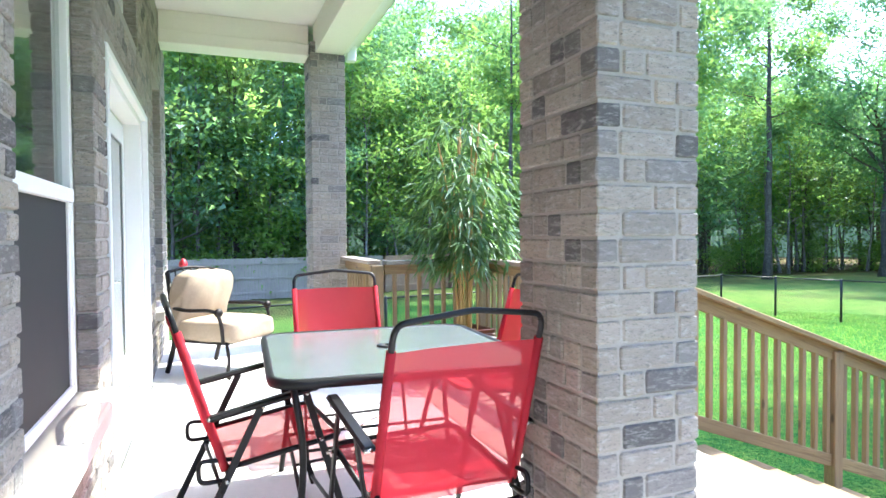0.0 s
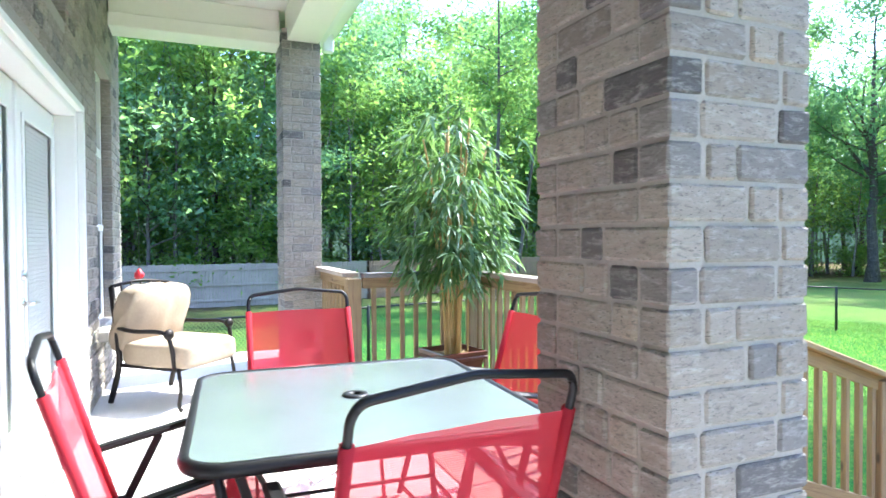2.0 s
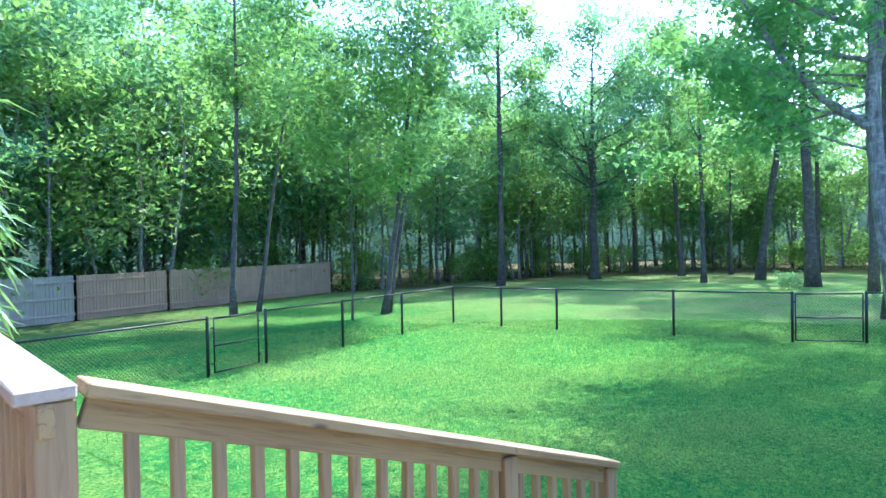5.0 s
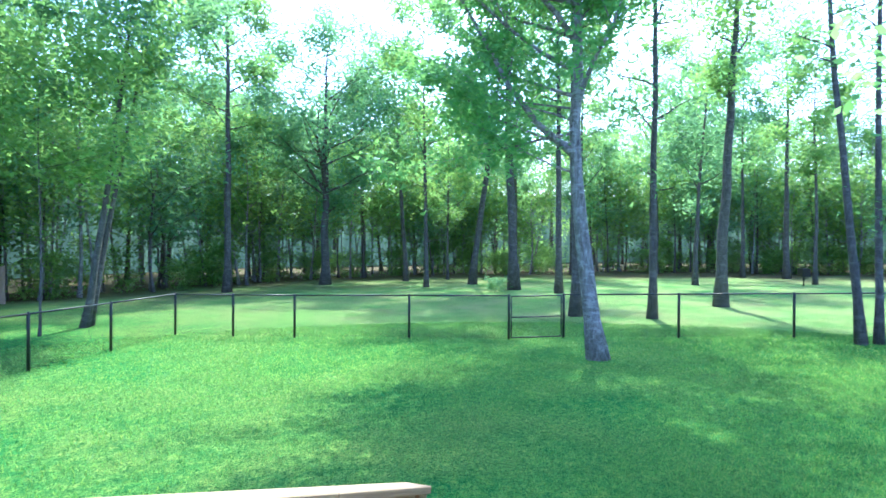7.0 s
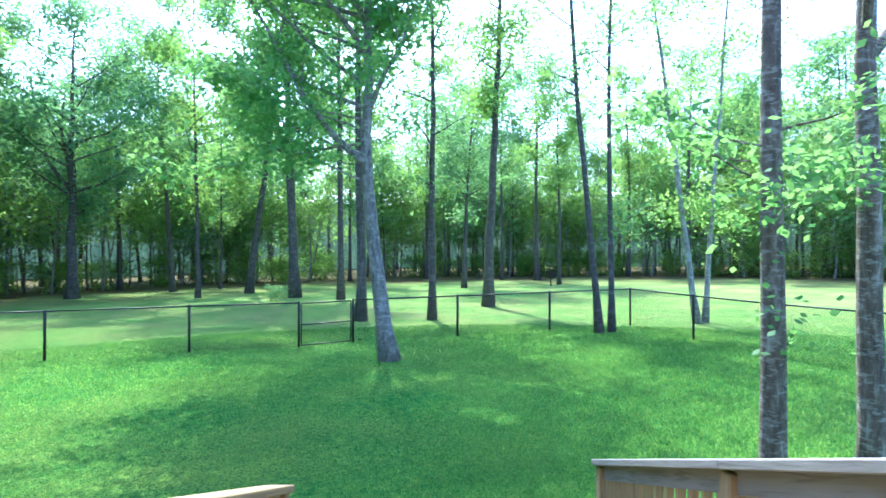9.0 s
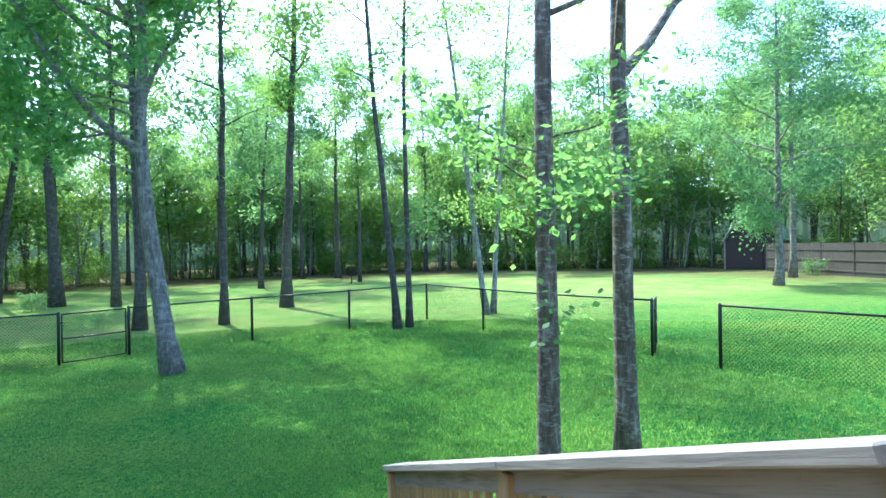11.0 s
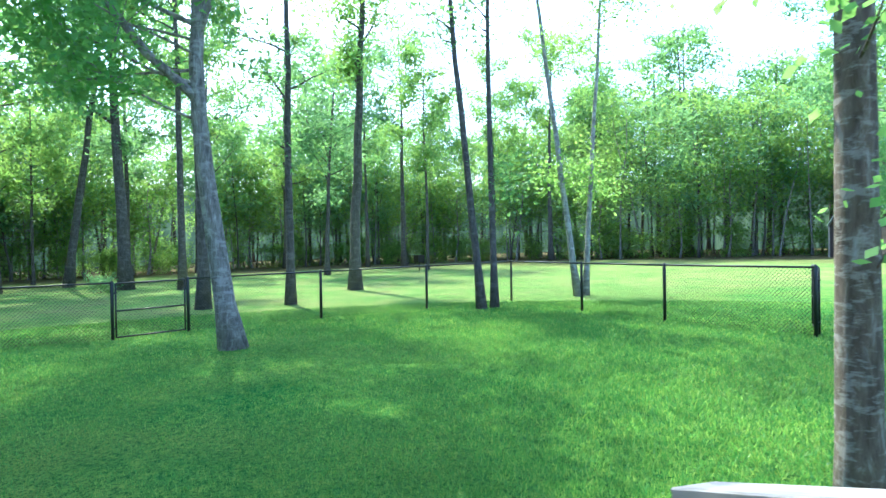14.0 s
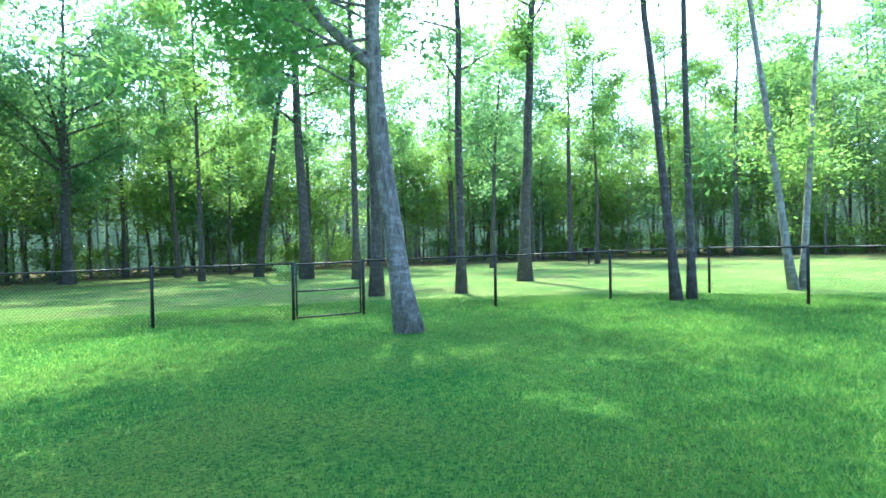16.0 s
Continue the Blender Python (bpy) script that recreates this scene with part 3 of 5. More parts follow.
def railing(name, p, q, label, cap, low, zc=1.0, zb=0.1, step=0.125, start=0.1):
    """Posts apart, a railing of cap, side rail, bottom rail and balusters from p to q (x, y, dz)."""
    r = thing(name, label, "railing", kind="structure")
    p, q = Vector((*p[:2], p[2])), Vector((*q[:2], q[2]))
    d = (q - p)
    along = Vector((d.x, d.y, 0)).normalized()
    side = Vector((-along.y, along.x, 0))
    up = Vector((0, 0, 1))
    part("cap_rail", beam(p + up * (zc - 0.019), q + up * (zc - 0.019), 0.14, 0.038, 0.005), cap, r)
    part("top_rail", beam(p + up * (zc - 0.085), q + up * (zc - 0.085), 0.038, 0.089), low, r)
    part("bottom_rail", beam(p + up * (zb - 0.045), q + up * (zb - 0.045), 0.038, 0.089), low, r)
    n = int(Vector((d.x, d.y, 0)).length / step)
    span = zc - 0.06 - zb
    bal = bm_mesh("baluster", boxes((-0.018, 0.018, -0.018, 0.018, 0, span), bevel=0.003), W_Z)
    for k in range(n):
        at = p + d * ((start + k * step) / Vector((d.x, d.y, 0)).length)
        if (start + k * step) > Vector((d.x, d.y, 0)).length - 0.05:
            break
        part("baluster", bal, None, r).location = at + up * zb + side * 0.0
    return r


def post(x, y, z0, z1, s=0.09, label="square pressure-treated timber post of the railing"):
    return tagged(new("rail_post", bm_mesh("rail_post", boxes((x - s / 2, x + s / 2, y - s / 2, y + s / 2, z0, z1), bevel=0.006), W_Z)), label, "post", group="railing posts", kind="structure")


RLAB = "golden pressure-treated timber railing with square balusters"
railing("railing_a", (2.45, 7.53, 0), (2.45, 6.29, 0), RLAB, CAP_Y, W_Y, 1.0)
post(2.45, 6.22, -0.02, 0.955, 0.12)
railing("railing_b", (2.52, 6.18, 0), (3.45, 6.18, 0), RLAB, CAP_X, W_X, 1.0)
post(3.53, 6.18, -0.02, 0.955)
railing("railing_c", (3.53, 6.12, 0), (3.53, 3.72, 0), RLAB, CAP_Y, W_Y, 1.0)
post(3.55, 3.78, -0.3, 0.96, 0.1)
SL = 0.345
railing("stair_railing", (3.62, 3.78, 0.0), (5.32, 3.78, -SL * 1.70), "sloping timber stair railing with square balusters", STAIR_X, STAIR_X, 1.0, 0.16, start=0.12)
post(5.32, 3.78, -1.45, 0.36)
railing("stair_railing", (5.32, 3.78, -SL * 1.70), (6.2, 3.78, -SL * 2.58), "sloping lower timber stair railing beside the lawn", STAIR_X, STAIR_X, 1.0, 0.16)
post(6.16, 3.78, -1.45, 0.09)
# the other handrail closes in slightly towards the foot of the stairs
RAIL_TOP, RAIL_MID, RAIL_END = (3.97, 1.797, 0.012), (5.36, 1.865, -0.467), (7.0, 1.94, -1.03)
post(3.94, 1.79, -1.3, 0.97)
railing("stair_railing", RAIL_TOP, RAIL_MID, "sloping weathered timber stair railing with square balusters", CAP_X, RAIL_X, 1.0, 0.16)
post(5.36, 1.865, -1.45, 0.49)
railing("stair_railing", RAIL_MID, RAIL_END, "sloping lower timber stair railing, greyed on top", CAP_X, RAIL_X, 1.0, 0.16)
post(6.94, 1.938, -1.45, -0.05)


# porch furniture
def build_table():
    t = thing("patio_table", "square patio table with frosted glass top and black metal frame", "table", at=pose(1.76, 3.40, 0, 0, 0, -3))
    hx, hy, r = 0.56, 0.575, 0.13

    def outline(inset, z):
        pts = []
        for cx, cy, a0 in ((1, 1, 0), (-1, 1, 90), (-1, -1, 180), (1, -1, 270)):
            for k in range(8):
                a = radians(a0 + k * 90 / 7)
                pts.append((cx * (hx - r) + (r - inset) * math.cos(a), cy * (hy - r) + (r - inset) * math.sin(a), z))
        return pts

    def ring(rows, mat, name, hole=None):
        n = 32
        verts = [p for row in rows for p in row]
        faces = [(k * n + i, k * n + (i + 1) % n, (k + 1) * n + (i + 1) % n, (k + 1) * n + i) for k in range(len(rows) - 1) for i in range(n)]
        return verts, faces

    v, f = ring([outline(0.03, 0.712), outline(0.02, 0.724), outline(0.0, 0.722), outline(-0.006, 0.705), outline(0.0, 0.688), outline(0.035, 0.686), outline(0.03, 0.712)], BLACK, "rim")
    part("rim", mesh_of("rim", v, f, BLACK, True), BLACK, t)
    rows = []
    for z, flip in ((0.719, 0), (0.712, 1)):
        inner = [(0.026 * math.cos(2 * math.pi * k / 32), 0.026 * math.sin(2 * math.pi * k / 32), z) for k in range(32)]
        outer = outline(0.02, z)
        rows += [inner, outer] if not flip else [outer, inner]
    inner0 = [(0.026 * math.cos(2 * math.pi * k / 32), 0.026 * math.sin(2 * math.pi * k / 32), 0.719) for k in range(32)]
    v, f = ring([inner0, outline(0.02, 0.719), outline(0.02, 0.712), [(x, y, 0.712) for x, y, _ in inner0], inner0], FROST, "glass_top")
    part("glass_top", mesh_of("glass_top", v, f, FROST), FROST, t, "frosted pale green glass")
    v, f = ring([[(x * k / 0.026, y * k / 0.026, z) for x, y, _ in inner0] for k, z in ((0.019, 0.70), (0.019, 0.727), (0.045, 0.727), (0.048, 0.7205))], BLACK, "umbrella_ring")
    part("umbrella_ring", mesh_of("umbrella_ring", v, f, BLACK, True), BLACK, t)
    for sx in (-1, 1):
        for sy in (-1, 1):
            tube("leg", rounded([(sx * 0.47, sy * 0.48, 0.69), (sx * 0.42, sy * 0.43, 0.4), (sx * 0.47, sy * 0.48, 0.0)], 0.2), 0.014, BLACK, t)
    for z in (0.2,):
        for sy in (-1, 1):
            tube("stretcher", [(-0.44, sy * 0.445, z), (0.44, sy * 0.445, z)], 0.009, BLACK, t)
        for sx in (-1, 1):
            tube("stretcher", [(sx * 0.435, -0.44, z), (sx * 0.435, 0.44, z)], 0.009, BLACK, t)
    ringpts = [(0.16 * math.cos(2 * math.pi * k / 24), 0.16 * math.sin(2 * math.pi * k / 24), 0.2) for k in range(25)]
    tube("umbrella_hoop", ringpts, 0.008, BLACK, t)
    for sx in (-1, 1):
        tube("hoop_arm", rounded([(sx * 0.435, 0, 0.2), (sx * 0.3, 0.05, 0.2), (sx * 0.16, 0, 0.2)], 0.1), 0.007, BLACK, t)
    return t


build_table()


def build_red_chair():
    """A folding sling chair, facing +y, its seat about its origin."""
    c = thing("folding_chair", "red mesh sling folding chair with black steel frame", "chair", group="chairs round the patio table")
    w, arm = 0.27, 0.302
    top, foot = Vector((0, -0.335, 0.96)), Vector((0, -0.15, 0.345))
    grid = [(i * 9 + j, i * 9 + j + 1, (i + 1) * 9 + j + 1, (i + 1) * 9 + j) for i in range(10) for j in range(8)]
    verts = []
    for i in range(11):
        s = i / 10
        for j in range(9):
            u = j / 4 - 1
            p = foot.lerp(top, s * 0.9)
            sag = -0.024 * (1 - u * u) * math.sin(math.pi * min(1, s * 0.9 + 0.1)) + 0.003 * math.sin(j * 2.1 + i)
            verts.append((u * w, p.y + sag, p.z - 0.006 * u * u))
    part("back_sling", mesh_of("back_sling", verts, grid, SLING, True), SLING, c)
    verts = []
    for i in range(11):
        s = i / 10
        for j in range(9):
            u = j / 4 - 1
            verts.append((u * w, -0.15 + 0.44 * s, 0.365 + 0.06 * s - 0.03 * (1 - u * u) * math.sin(math.pi * s) + 0.002 * math.sin(i * 1.7 + j)))
    part("seat_sling", mesh_of("seat_sling", verts, grid, SLING, True), SLING, c)
    tube("seat_rail", rounded([(-w, -0.17, 0.365), (-w, 0.30, 0.43), (w, 0.30, 0.43), (w, -0.17, 0.365)], 0.05), 0.011, BLACK, c)
    tube("back_frame", rounded([(-w, -0.14, 0.33), (-w, top.y, 0.955), (-w + 0.02, top.y - 0.008, 0.985), (0, top.y - 0.014, 1.012), (w - 0.02, top.y - 0.008, 0.985), (w, top.y, 0.955), (w, -0.14, 0.33)], 0.02), 0.0105, BLACK, c)
    tube("rear_loop", rounded([(-w, -0.13, 0.40), (-w, -0.25, 0.41), (-w, -0.25, 0.325), (-w, -0.14, 0.325)], 0.03), 0.009, BLACK, c)
    tube("rear_loop", rounded([(w, -0.13, 0.40), (w, -0.25, 0.41), (w, -0.25, 0.325), (w, -0.14, 0.325)], 0.03), 0.009, BLACK, c)
    for sx in (-1, 1):
        x = sx * arm
        lo, hi = foot.lerp(top, 0.03), foot.lerp(top, 0.9)
        part("sleeve", mesh_of("sleeve", *tube_data([(sx * w, lo.y, lo.z), (sx * w, hi.y, hi.z)], [0.0165, 0.0165], 8), SLING, True), SLING, c)
        rest = part("armrest", beam((x, -0.215, 0.572), (x, 0.20, 0.648), 0.048, 0.022, 0.009), BLACK, c)
        part("front_leg", beam((x - sx * 0.012, 0.15, 0.63), (x - sx * 0.012, 0.33, 0.012), 0.013, 0.028, 0.003), BLACK, c)
        part("rear_leg", beam((x - sx * 0.012, -0.02, 0.6), (x - sx * 0.012, -0.31, 0.012), 0.013, 0.028, 0.003), BLACK, c)
        for y, z in ((-0.155, 0.33), (0.205, 0.435), (-0.215, 0.572), (0.15, 0.625), (-0.02, 0.595)):
            tube("bolt", [(x - 0.02, y, z), (x + 0.012 + 0.006 * sx, y, z)], 0.007, NICKEL, rest if z > 0.5 else c)
    tube("foot_bar", [(-arm, 0.32, 0.05), (arm, 0.32, 0.05)], 0.0095, BLACK, c)
    tube("foot_bar", [(-arm, -0.30, 0.05), (arm, -0.30, 0.05)], 0.0095, BLACK, c)
    tube("cross_bar", [(-arm, -0.17, 0.29), (arm, -0.17, 0.29)], 0.008, BLACK, c)
    return c


chair = build_red_chair()
chair.matrix_basis = pose(1.72, 2.71, 0, 0, 0, 6)
copy_thing(chair, pose(1.15, 3.33, 0, 0, 0, -84))
copy_thing(chair, pose(1.76, 4.33, 0, 0, 0, 180))
copy_thing(chair, pose(2.5, 3.84, 0, 0, 0, 92))


def soft_box(sx, sy, sz, r, puff=0.03, tufts=0.0, seed=0):
    """A stuffed cushion about the origin."""
    bm = bmesh.new()
    bmesh.ops.create_cube(bm, size=2)
    bmesh.ops.subdivide_edges(bm, edges=bm.edges[:], cuts=19, use_grid_fill=True)
    for v in bm.verts:
        x, y, z = v.co
        ex = lambda a, b: 1 - 0.5 * (abs(a) ** 8 + abs(b) ** 8) * r
        px, py, pz = x * sx * ex(y, z), y * sy * ex(x, z), z * sz * ex(x, y)
        dome = (1 - x * x) * (1 - y * y)
        pz += math.copysign(puff * dome, z) * (abs(z) > 0.9)
        n = noise.noise(Vector((px * 7 + seed, py * 7, pz * 7))) * 0.012 - abs(noise.noise(Vector((px * 9 + seed, py * 3.5, pz * 9)))) * 0.022 * r * 5
        v.co = Vector((px, py, pz)) * (1 + n / max(sx, 0.1))
    return bm


def build_armchair():
    c = thing("cushioned_armchair", "dark cast-metal patio armchair with plump tan cushions", "armchair", at=pose(1.08, 6.60, 0, 0, 0, 48))
    # faces -y locally
    part("seat_cushion", soft_box(0.315, 0.33, 0.095, 0.13, 0.022, seed=3), CUSHION, c, smooth=True).location = (0, -0.05, 0.40)
    b = part("back_cushion", soft_box(0.325, 0.28, 0.1, 0.2, 0.05, seed=9), CUSHION, c, smooth=True)
    b.matrix_basis = pose(0, 0.25, 0.655, 107, 0, 0)
    part("seat_pan", boxes((-0.31, 0.31, -0.31, 0.27, 0.295, 0.322), bevel=0.01), BRONZE, c)
    for sx in (-1, 1):
        tube("front_leg", rounded([(sx * 0.30, -0.30, 0.32), (sx * 0.30, -0.33, 0.16), (sx * 0.31, -0.31, 0.03), (sx * 0.31, -0.345, 0.012)], 0.06), 0.015, BRONZE, c)
        tube("rear_leg", rounded([(sx * 0.29, 0.36, 0.92), (sx * 0.30, 0.28, 0.45), (sx * 0.30, 0.27, 0.30), (sx * 0.31, 0.36, 0.013)], 0.15), 0.022, BRONZE, c)
        arm = rounded([(sx * 0.30, 0.29, 0.60), (sx * 0.335, 0.1, 0.585), (sx * 0.34, -0.16, 0.60), (sx * 0.335, -0.24, 0.575), (sx * 0.33, -0.275, 0.48), (sx * 0.305, -0.27, 0.31)], 0.09)
        rest = tube("arm", arm, 0.0165, BRONZE, c)
        knob = bmesh.new()
        bmesh.ops.create_uvsphere(knob, u_segments=14, v_segments=9, radius=0.04)
        bmesh.ops.scale(knob, vec=(1.1, 0.8, 1.0), verts=knob.verts)
        part("scroll_knob", knob, BRONZE, rest, smooth=True).location = (sx * 0.335, -0.25, 0.58)
    tube("top_rail", rounded([(-0.29, 0.36, 0.92), (0, 0.39, 0.96), (0.29, 0.36, 0.92)], 0.2), 0.015, BRONZE, c)
    for k in range(5):
        x = -0.2 + k * 0.1
        tube("back_bar", [(x, 0.36, 0.94), (x * 0.9, 0.29, 0.36)], 0.008, BRONZE, c)
    return c


build_armchair()


# bamboo in its planter
def build_bamboo():
    rnd = random.Random(5)
    p = thing("potted_bamboo", "tall artificial bamboo plant in a square brown wooden planter", "plant", at=pose(3.20, 5.86, DECK_Z, 0, 0, 8))
    bm = bmesh.new()
    rows = [(0.145, 0.0), (0.15, 0.03), (0.145, 0.035), (0.195, 0.33), (0.205, 0.335), (0.215, 0.375), (0.195, 0.38), (0.185, 0.33), (0.185, 0.30)]
    prev = None
    for h, z in rows:
        cur = [bm.verts.new((sx * h, sy * h, z)) for sx, sy in ((-1, -1), (1, -1), (1, 1), (-1, 1))]
        if prev:
            for i in range(4):
                bm.faces.new((prev[i], prev[(i + 1) % 4], cur[(i + 1) % 4], cur[i]))
        else:
            bm.faces.new(cur)
        prev = cur
    bmesh.ops.bevel(bm, geom=[e for e in bm.edges if abs(e.verts[0].co.z - e.verts[1].co.z) > 0.02], offset=0.006, segments=1, affect="EDGES")
    box = part("planter_box", bm, PLANTER, p)
    so = bmesh.new()
    bmesh.ops.create_grid(so, x_segments=12, y_segments=12, size=0.183)
    for v in so.verts:
        v.co.z = 0.335 + 0.025 * noise.noise(v.co * 25)
    part("moss", so, SOIL, p, "dry golden moss")
    for z, h in ((0.015, 0.158), (0.31, 0.205)):
        for yaw in range(4):
            part("moulding", boxes((-h, h, h - 0.014, h + 0.012, z, z + 0.03), bevel=0.005), PLANTER, box).matrix_basis = pose(0, 0, 0, 0, 0, 90 * yaw)
    leaves = []
    for k in range(19):
        a, r = rnd.uniform(0, 6.28), rnd.uniform(0.02, 0.13)
        h = rnd.uniform(1.4, 2.3)
        lean = rnd.uniform(0.05, 0.3)
        base = Vector((r * math.cos(a), r * math.sin(a), 0.33))
        a2 = a + rnd.uniform(-0.5, 0.5)
        pts = [base + Vector((math.cos(a2) * lean * s * s, math.sin(a2) * lean * s * s, (h - 0.33) * s)) for s in [i / 9 for i in range(10)]]
        rad = rnd.uniform(0.006, 0.011)
        line, rs = [], []
        for q0, q1 in zip(pts, pts[1:]):
            line += [q0, q0.lerp(q1, 0.06), q0.lerp(q1, 0.94)]
            rs += [rad * 1.3, rad, rad]
        tube("cane", line, rs, BAMBOO, p, 6)
        for m in range(20):
            s = rnd.uniform(0.3, 1.0) ** 0.8
            at = pts[min(9, int(s * 9))].lerp(pts[min(9, int(s * 9) + 1)], (s * 9) % 1)
            yaw, reach = rnd.uniform(0, 6.28), rnd.uniform(0.08, 0.38) * (1.15 - 0.35 * abs(s - 0.7))
            tip = at + Vector((math.cos(yaw) * reach, math.sin(yaw) * reach, rnd.uniform(-0.02, 0.16)))
            for _ in range(rnd.randint(7, 10)):
                yy = yaw + rnd.gauss(0, 0.75)
                L, W = rnd.uniform(0.13, 0.24), rnd.uniform(0.009, 0.016)
                dn = rnd.uniform(-1.1, 0.15)
                d = Vector((math.cos(yy) * math.cos(dn), math.sin(yy) * math.cos(dn), math.sin(dn)))
                sd = d.cross(Vector((rnd.gauss(0, 0.4), rnd.gauss(0, 0.4), 1))).normalized() * W
                o = tip + d * rnd.uniform(-0.08, 0.02)
                droop = Vector((0, 0, -0.25 * L))
                leaves += [o, o + d * L * 0.4 + sd, o + d * L + droop, o + d * L * 0.4 - sd]
    part("leaves", poly_mesh("leaves", np.array([tuple(v) for v in leaves]), 4, CANE_LEAF), None, p)
    return p


build_bamboo()

# red hanging feeder at the house corner
fd = thing("bird_feeder", "small red plastic hanging bird feeder at the house corner", "bird feeder", at=pose(0.68, 8.45, 0.87))
part("bowl", mesh_of("bowl", *tube_data([(0, 0, 0), (0, 0, 0.03), (0, 0, 0.06), (0, 0, 0.1), (0, 0, 0.11)], [0.035, 0.05, 0.045, 0.018, 0.008], 14), RED_PLASTIC, True), RED_PLASTIC, fd)
tube("hanger", [(0, 0, 0.105), (0, 0, 2.6)], 0.0025, BLACK, fd)


# chain-link fence
def rail_between(name, a, b, r, parent, n=6):
    return tube(name, [a, b], r, FENCE_BLACK, parent, n)


def fence_panel(a, b, posts=(True, False), h=1.22, gate=False, label="black chain-link fence panel standing in the lawn"):
    az, bz = ground_z(*a), ground_z(*b)
    p = thing("chain_link_gate" if gate else "chain_link_fence", "closed black chain-link gate with a middle bar" if gate else label, "gate" if gate else "fence", group="" if gate else "black fence round the yard")
    A, B = Vector((*a, az)), Vector((*b, bz))
    d = (B - A)
    L = d.length
    u = d / L
    up = Vector((0, 0, 1))
    lo, hi, ins = (0.06, h - 0.02, 0.07) if gate else (0.03, h, 0.0)
    if posts[0]:
        tube("post", [A - up * 0.15, A + up * (h + 0.02), A + up * (h + 0.05)], [0.036 if not gate else 0.042, 0.036, 0.01], FENCE_BLACK, p, 8)
    if posts[1]:
        tube("post", [B - up * 0.15, B + up * (h + 0.02), B + up * (h + 0.05)], [0.036, 0.036, 0.01], FENCE_BLACK, p, 8)
    s, e = A + u * ins, B - u * ins
    rail_between("top_rail", s + up * hi, e + up * hi, 0.021, p)
    if gate:
        for z in (lo, 0.62):
            rail_between("cross_rail", s + up * z, e + up * z, 0.019, p)
        hung, shut = (rail_between("stile", q + up * lo, q + up * hi, 0.019, p) for q in (s, e))
        for z in (0.25, 1.0):
            tube("hinge", [A + up * z, s + up * z], 0.022, FENCE_BLACK, hung, 6)
            tube("latch", [B + up * z, e + up * z], 0.018, FENCE_BLACK, shut, 6)
    side = Vector((-u.y, u.x, 0)).normalized()
    q = []
    S, H, w, l0 = 0.075, hi - lo, 0.003, (e - s).length
    for sign in (1, -1):
        k0 = -H if sign > 0 else 0.0
        c = k0
        while c < l0 + (0 if sign > 0 else H):
            # wire from bottom at c going up at 45 degrees
            t0, t1 = (max(0, -c), min(H, l0 - c)) if sign > 0 else (max(0, c - l0), min(H, c))
            if t1 - t0 > 0.02:
                P, Q = s + u * (c + sign * t0) + up * (lo + t0), s + u * (c + sign * t1) + up * (lo + t1)
                n1 = ((Q - P).normalized().cross(side)).normalized() * w
                n2 = side * w
                q += [P - n1, P + n1, Q + n1, Q - n1, P - n2, P + n2, Q + n2, Q - n2]
            c += S
    part("wire_mesh", poly_mesh("wire_mesh", np.array([tuple(v) for v in q]), 4, FENCE_BLACK), None, p)
    return p


LINE = [(20.42, 5.60), (21.38, 2.60), (22.37, -0.34), (23.49, -3.23), (20.05, -3.95), (17.37, -4.61), (14.50, -5.71)]
for k, (a, b) in enumerate(zip(LINE, LINE[1:])):
    fence_panel(a, b, (True, k == len(LINE) - 2))
LEFT = [(19.60, 6.95), (19.0, 9.69), (18.1, 12.9), (17.75, 14.8), (17.5, 16.75), (14.65, 16.0), (12.15, 15.4), (9.75, 14.95)]
for k, (a, b) in enumerate(zip(LEFT, LEFT[1:])):
    fence_panel(a, b, (True, k == len(LEFT) - 2))
fence_panel(LEFT[0], LINE[0], (False, False), gate=True)
fence_panel((9.6, 14.9), (8.3, 14.5), (False, False), gate=True)
fence_panel((8.2, 14.45), (4.6, 13.6), (True, True))
fence_panel((4.6, 13.6), (0.9, 12.7), (False, True))
fence_panel((0.9, 12.7), (-2.6, 11.9), (False, True))
fence_panel((12.86, -6.05), (9.9, -7.0), (True, True))
fence_panel((9.9, -7.0), (6.9, -7.9), (False, True))
# the gate that stands open by its post
fence_panel((14.46, -5.75), (15.45, -6.55), (False, False), gate=True)


# timber fences, shed and grill at the edges of the clearing
def picket_fence(points, label, h=1.83, wood=PICKET, group="tall timber fences"):
    f = thing("wooden_fence", label, "fence", group=group)
    pk = bm_mesh("picket", boxes((-0.069, 0.069, -0.009, 0.009, 0.02, h), bevel=0.003), wood)
    for a, b in zip(points, points[1:]):
        d = Vector((b[0] - a[0], b[1] - a[1], 0))
        L, yaw = d.length, math.degrees(math.atan2(d.y, d.x))
        k, u = 0.07, d.normalized()
        side = Vector((-u.y, u.x, 0))
        while k < L:
            x, y = a[0] + u.x * k, a[1] + u.y * k
            part("picket", pk, None, f).matrix_basis = pose(x, y, ground_z(x, y) + random.uniform(-0.012, 0.012), random.uniform(-0.4, 0.4), 0, yaw)
            k += 0.1445
        za, zb = ground_z(*a), ground_z(*b)
        for z in (0.3, 0.95, 1.6):
            part("stringer", beam(Vector((*a, za + z)) - side * 0.03, Vector((*b, zb + z)) - side * 0.03, 0.04, 0.09), wood, f)
        n = max(1, int(L / 2.4))
        for j in range(n + 1):
            x, y = a[0] + u.x * L * j / n, a[1] + u.y * L * j / n
            g = ground_z(x, y)
            part("post", boxes((x - 0.05, x + 0.05, y - 0.05, y + 0.05, g - 0.2, g + h + 0.03)), wood, f)
    return f


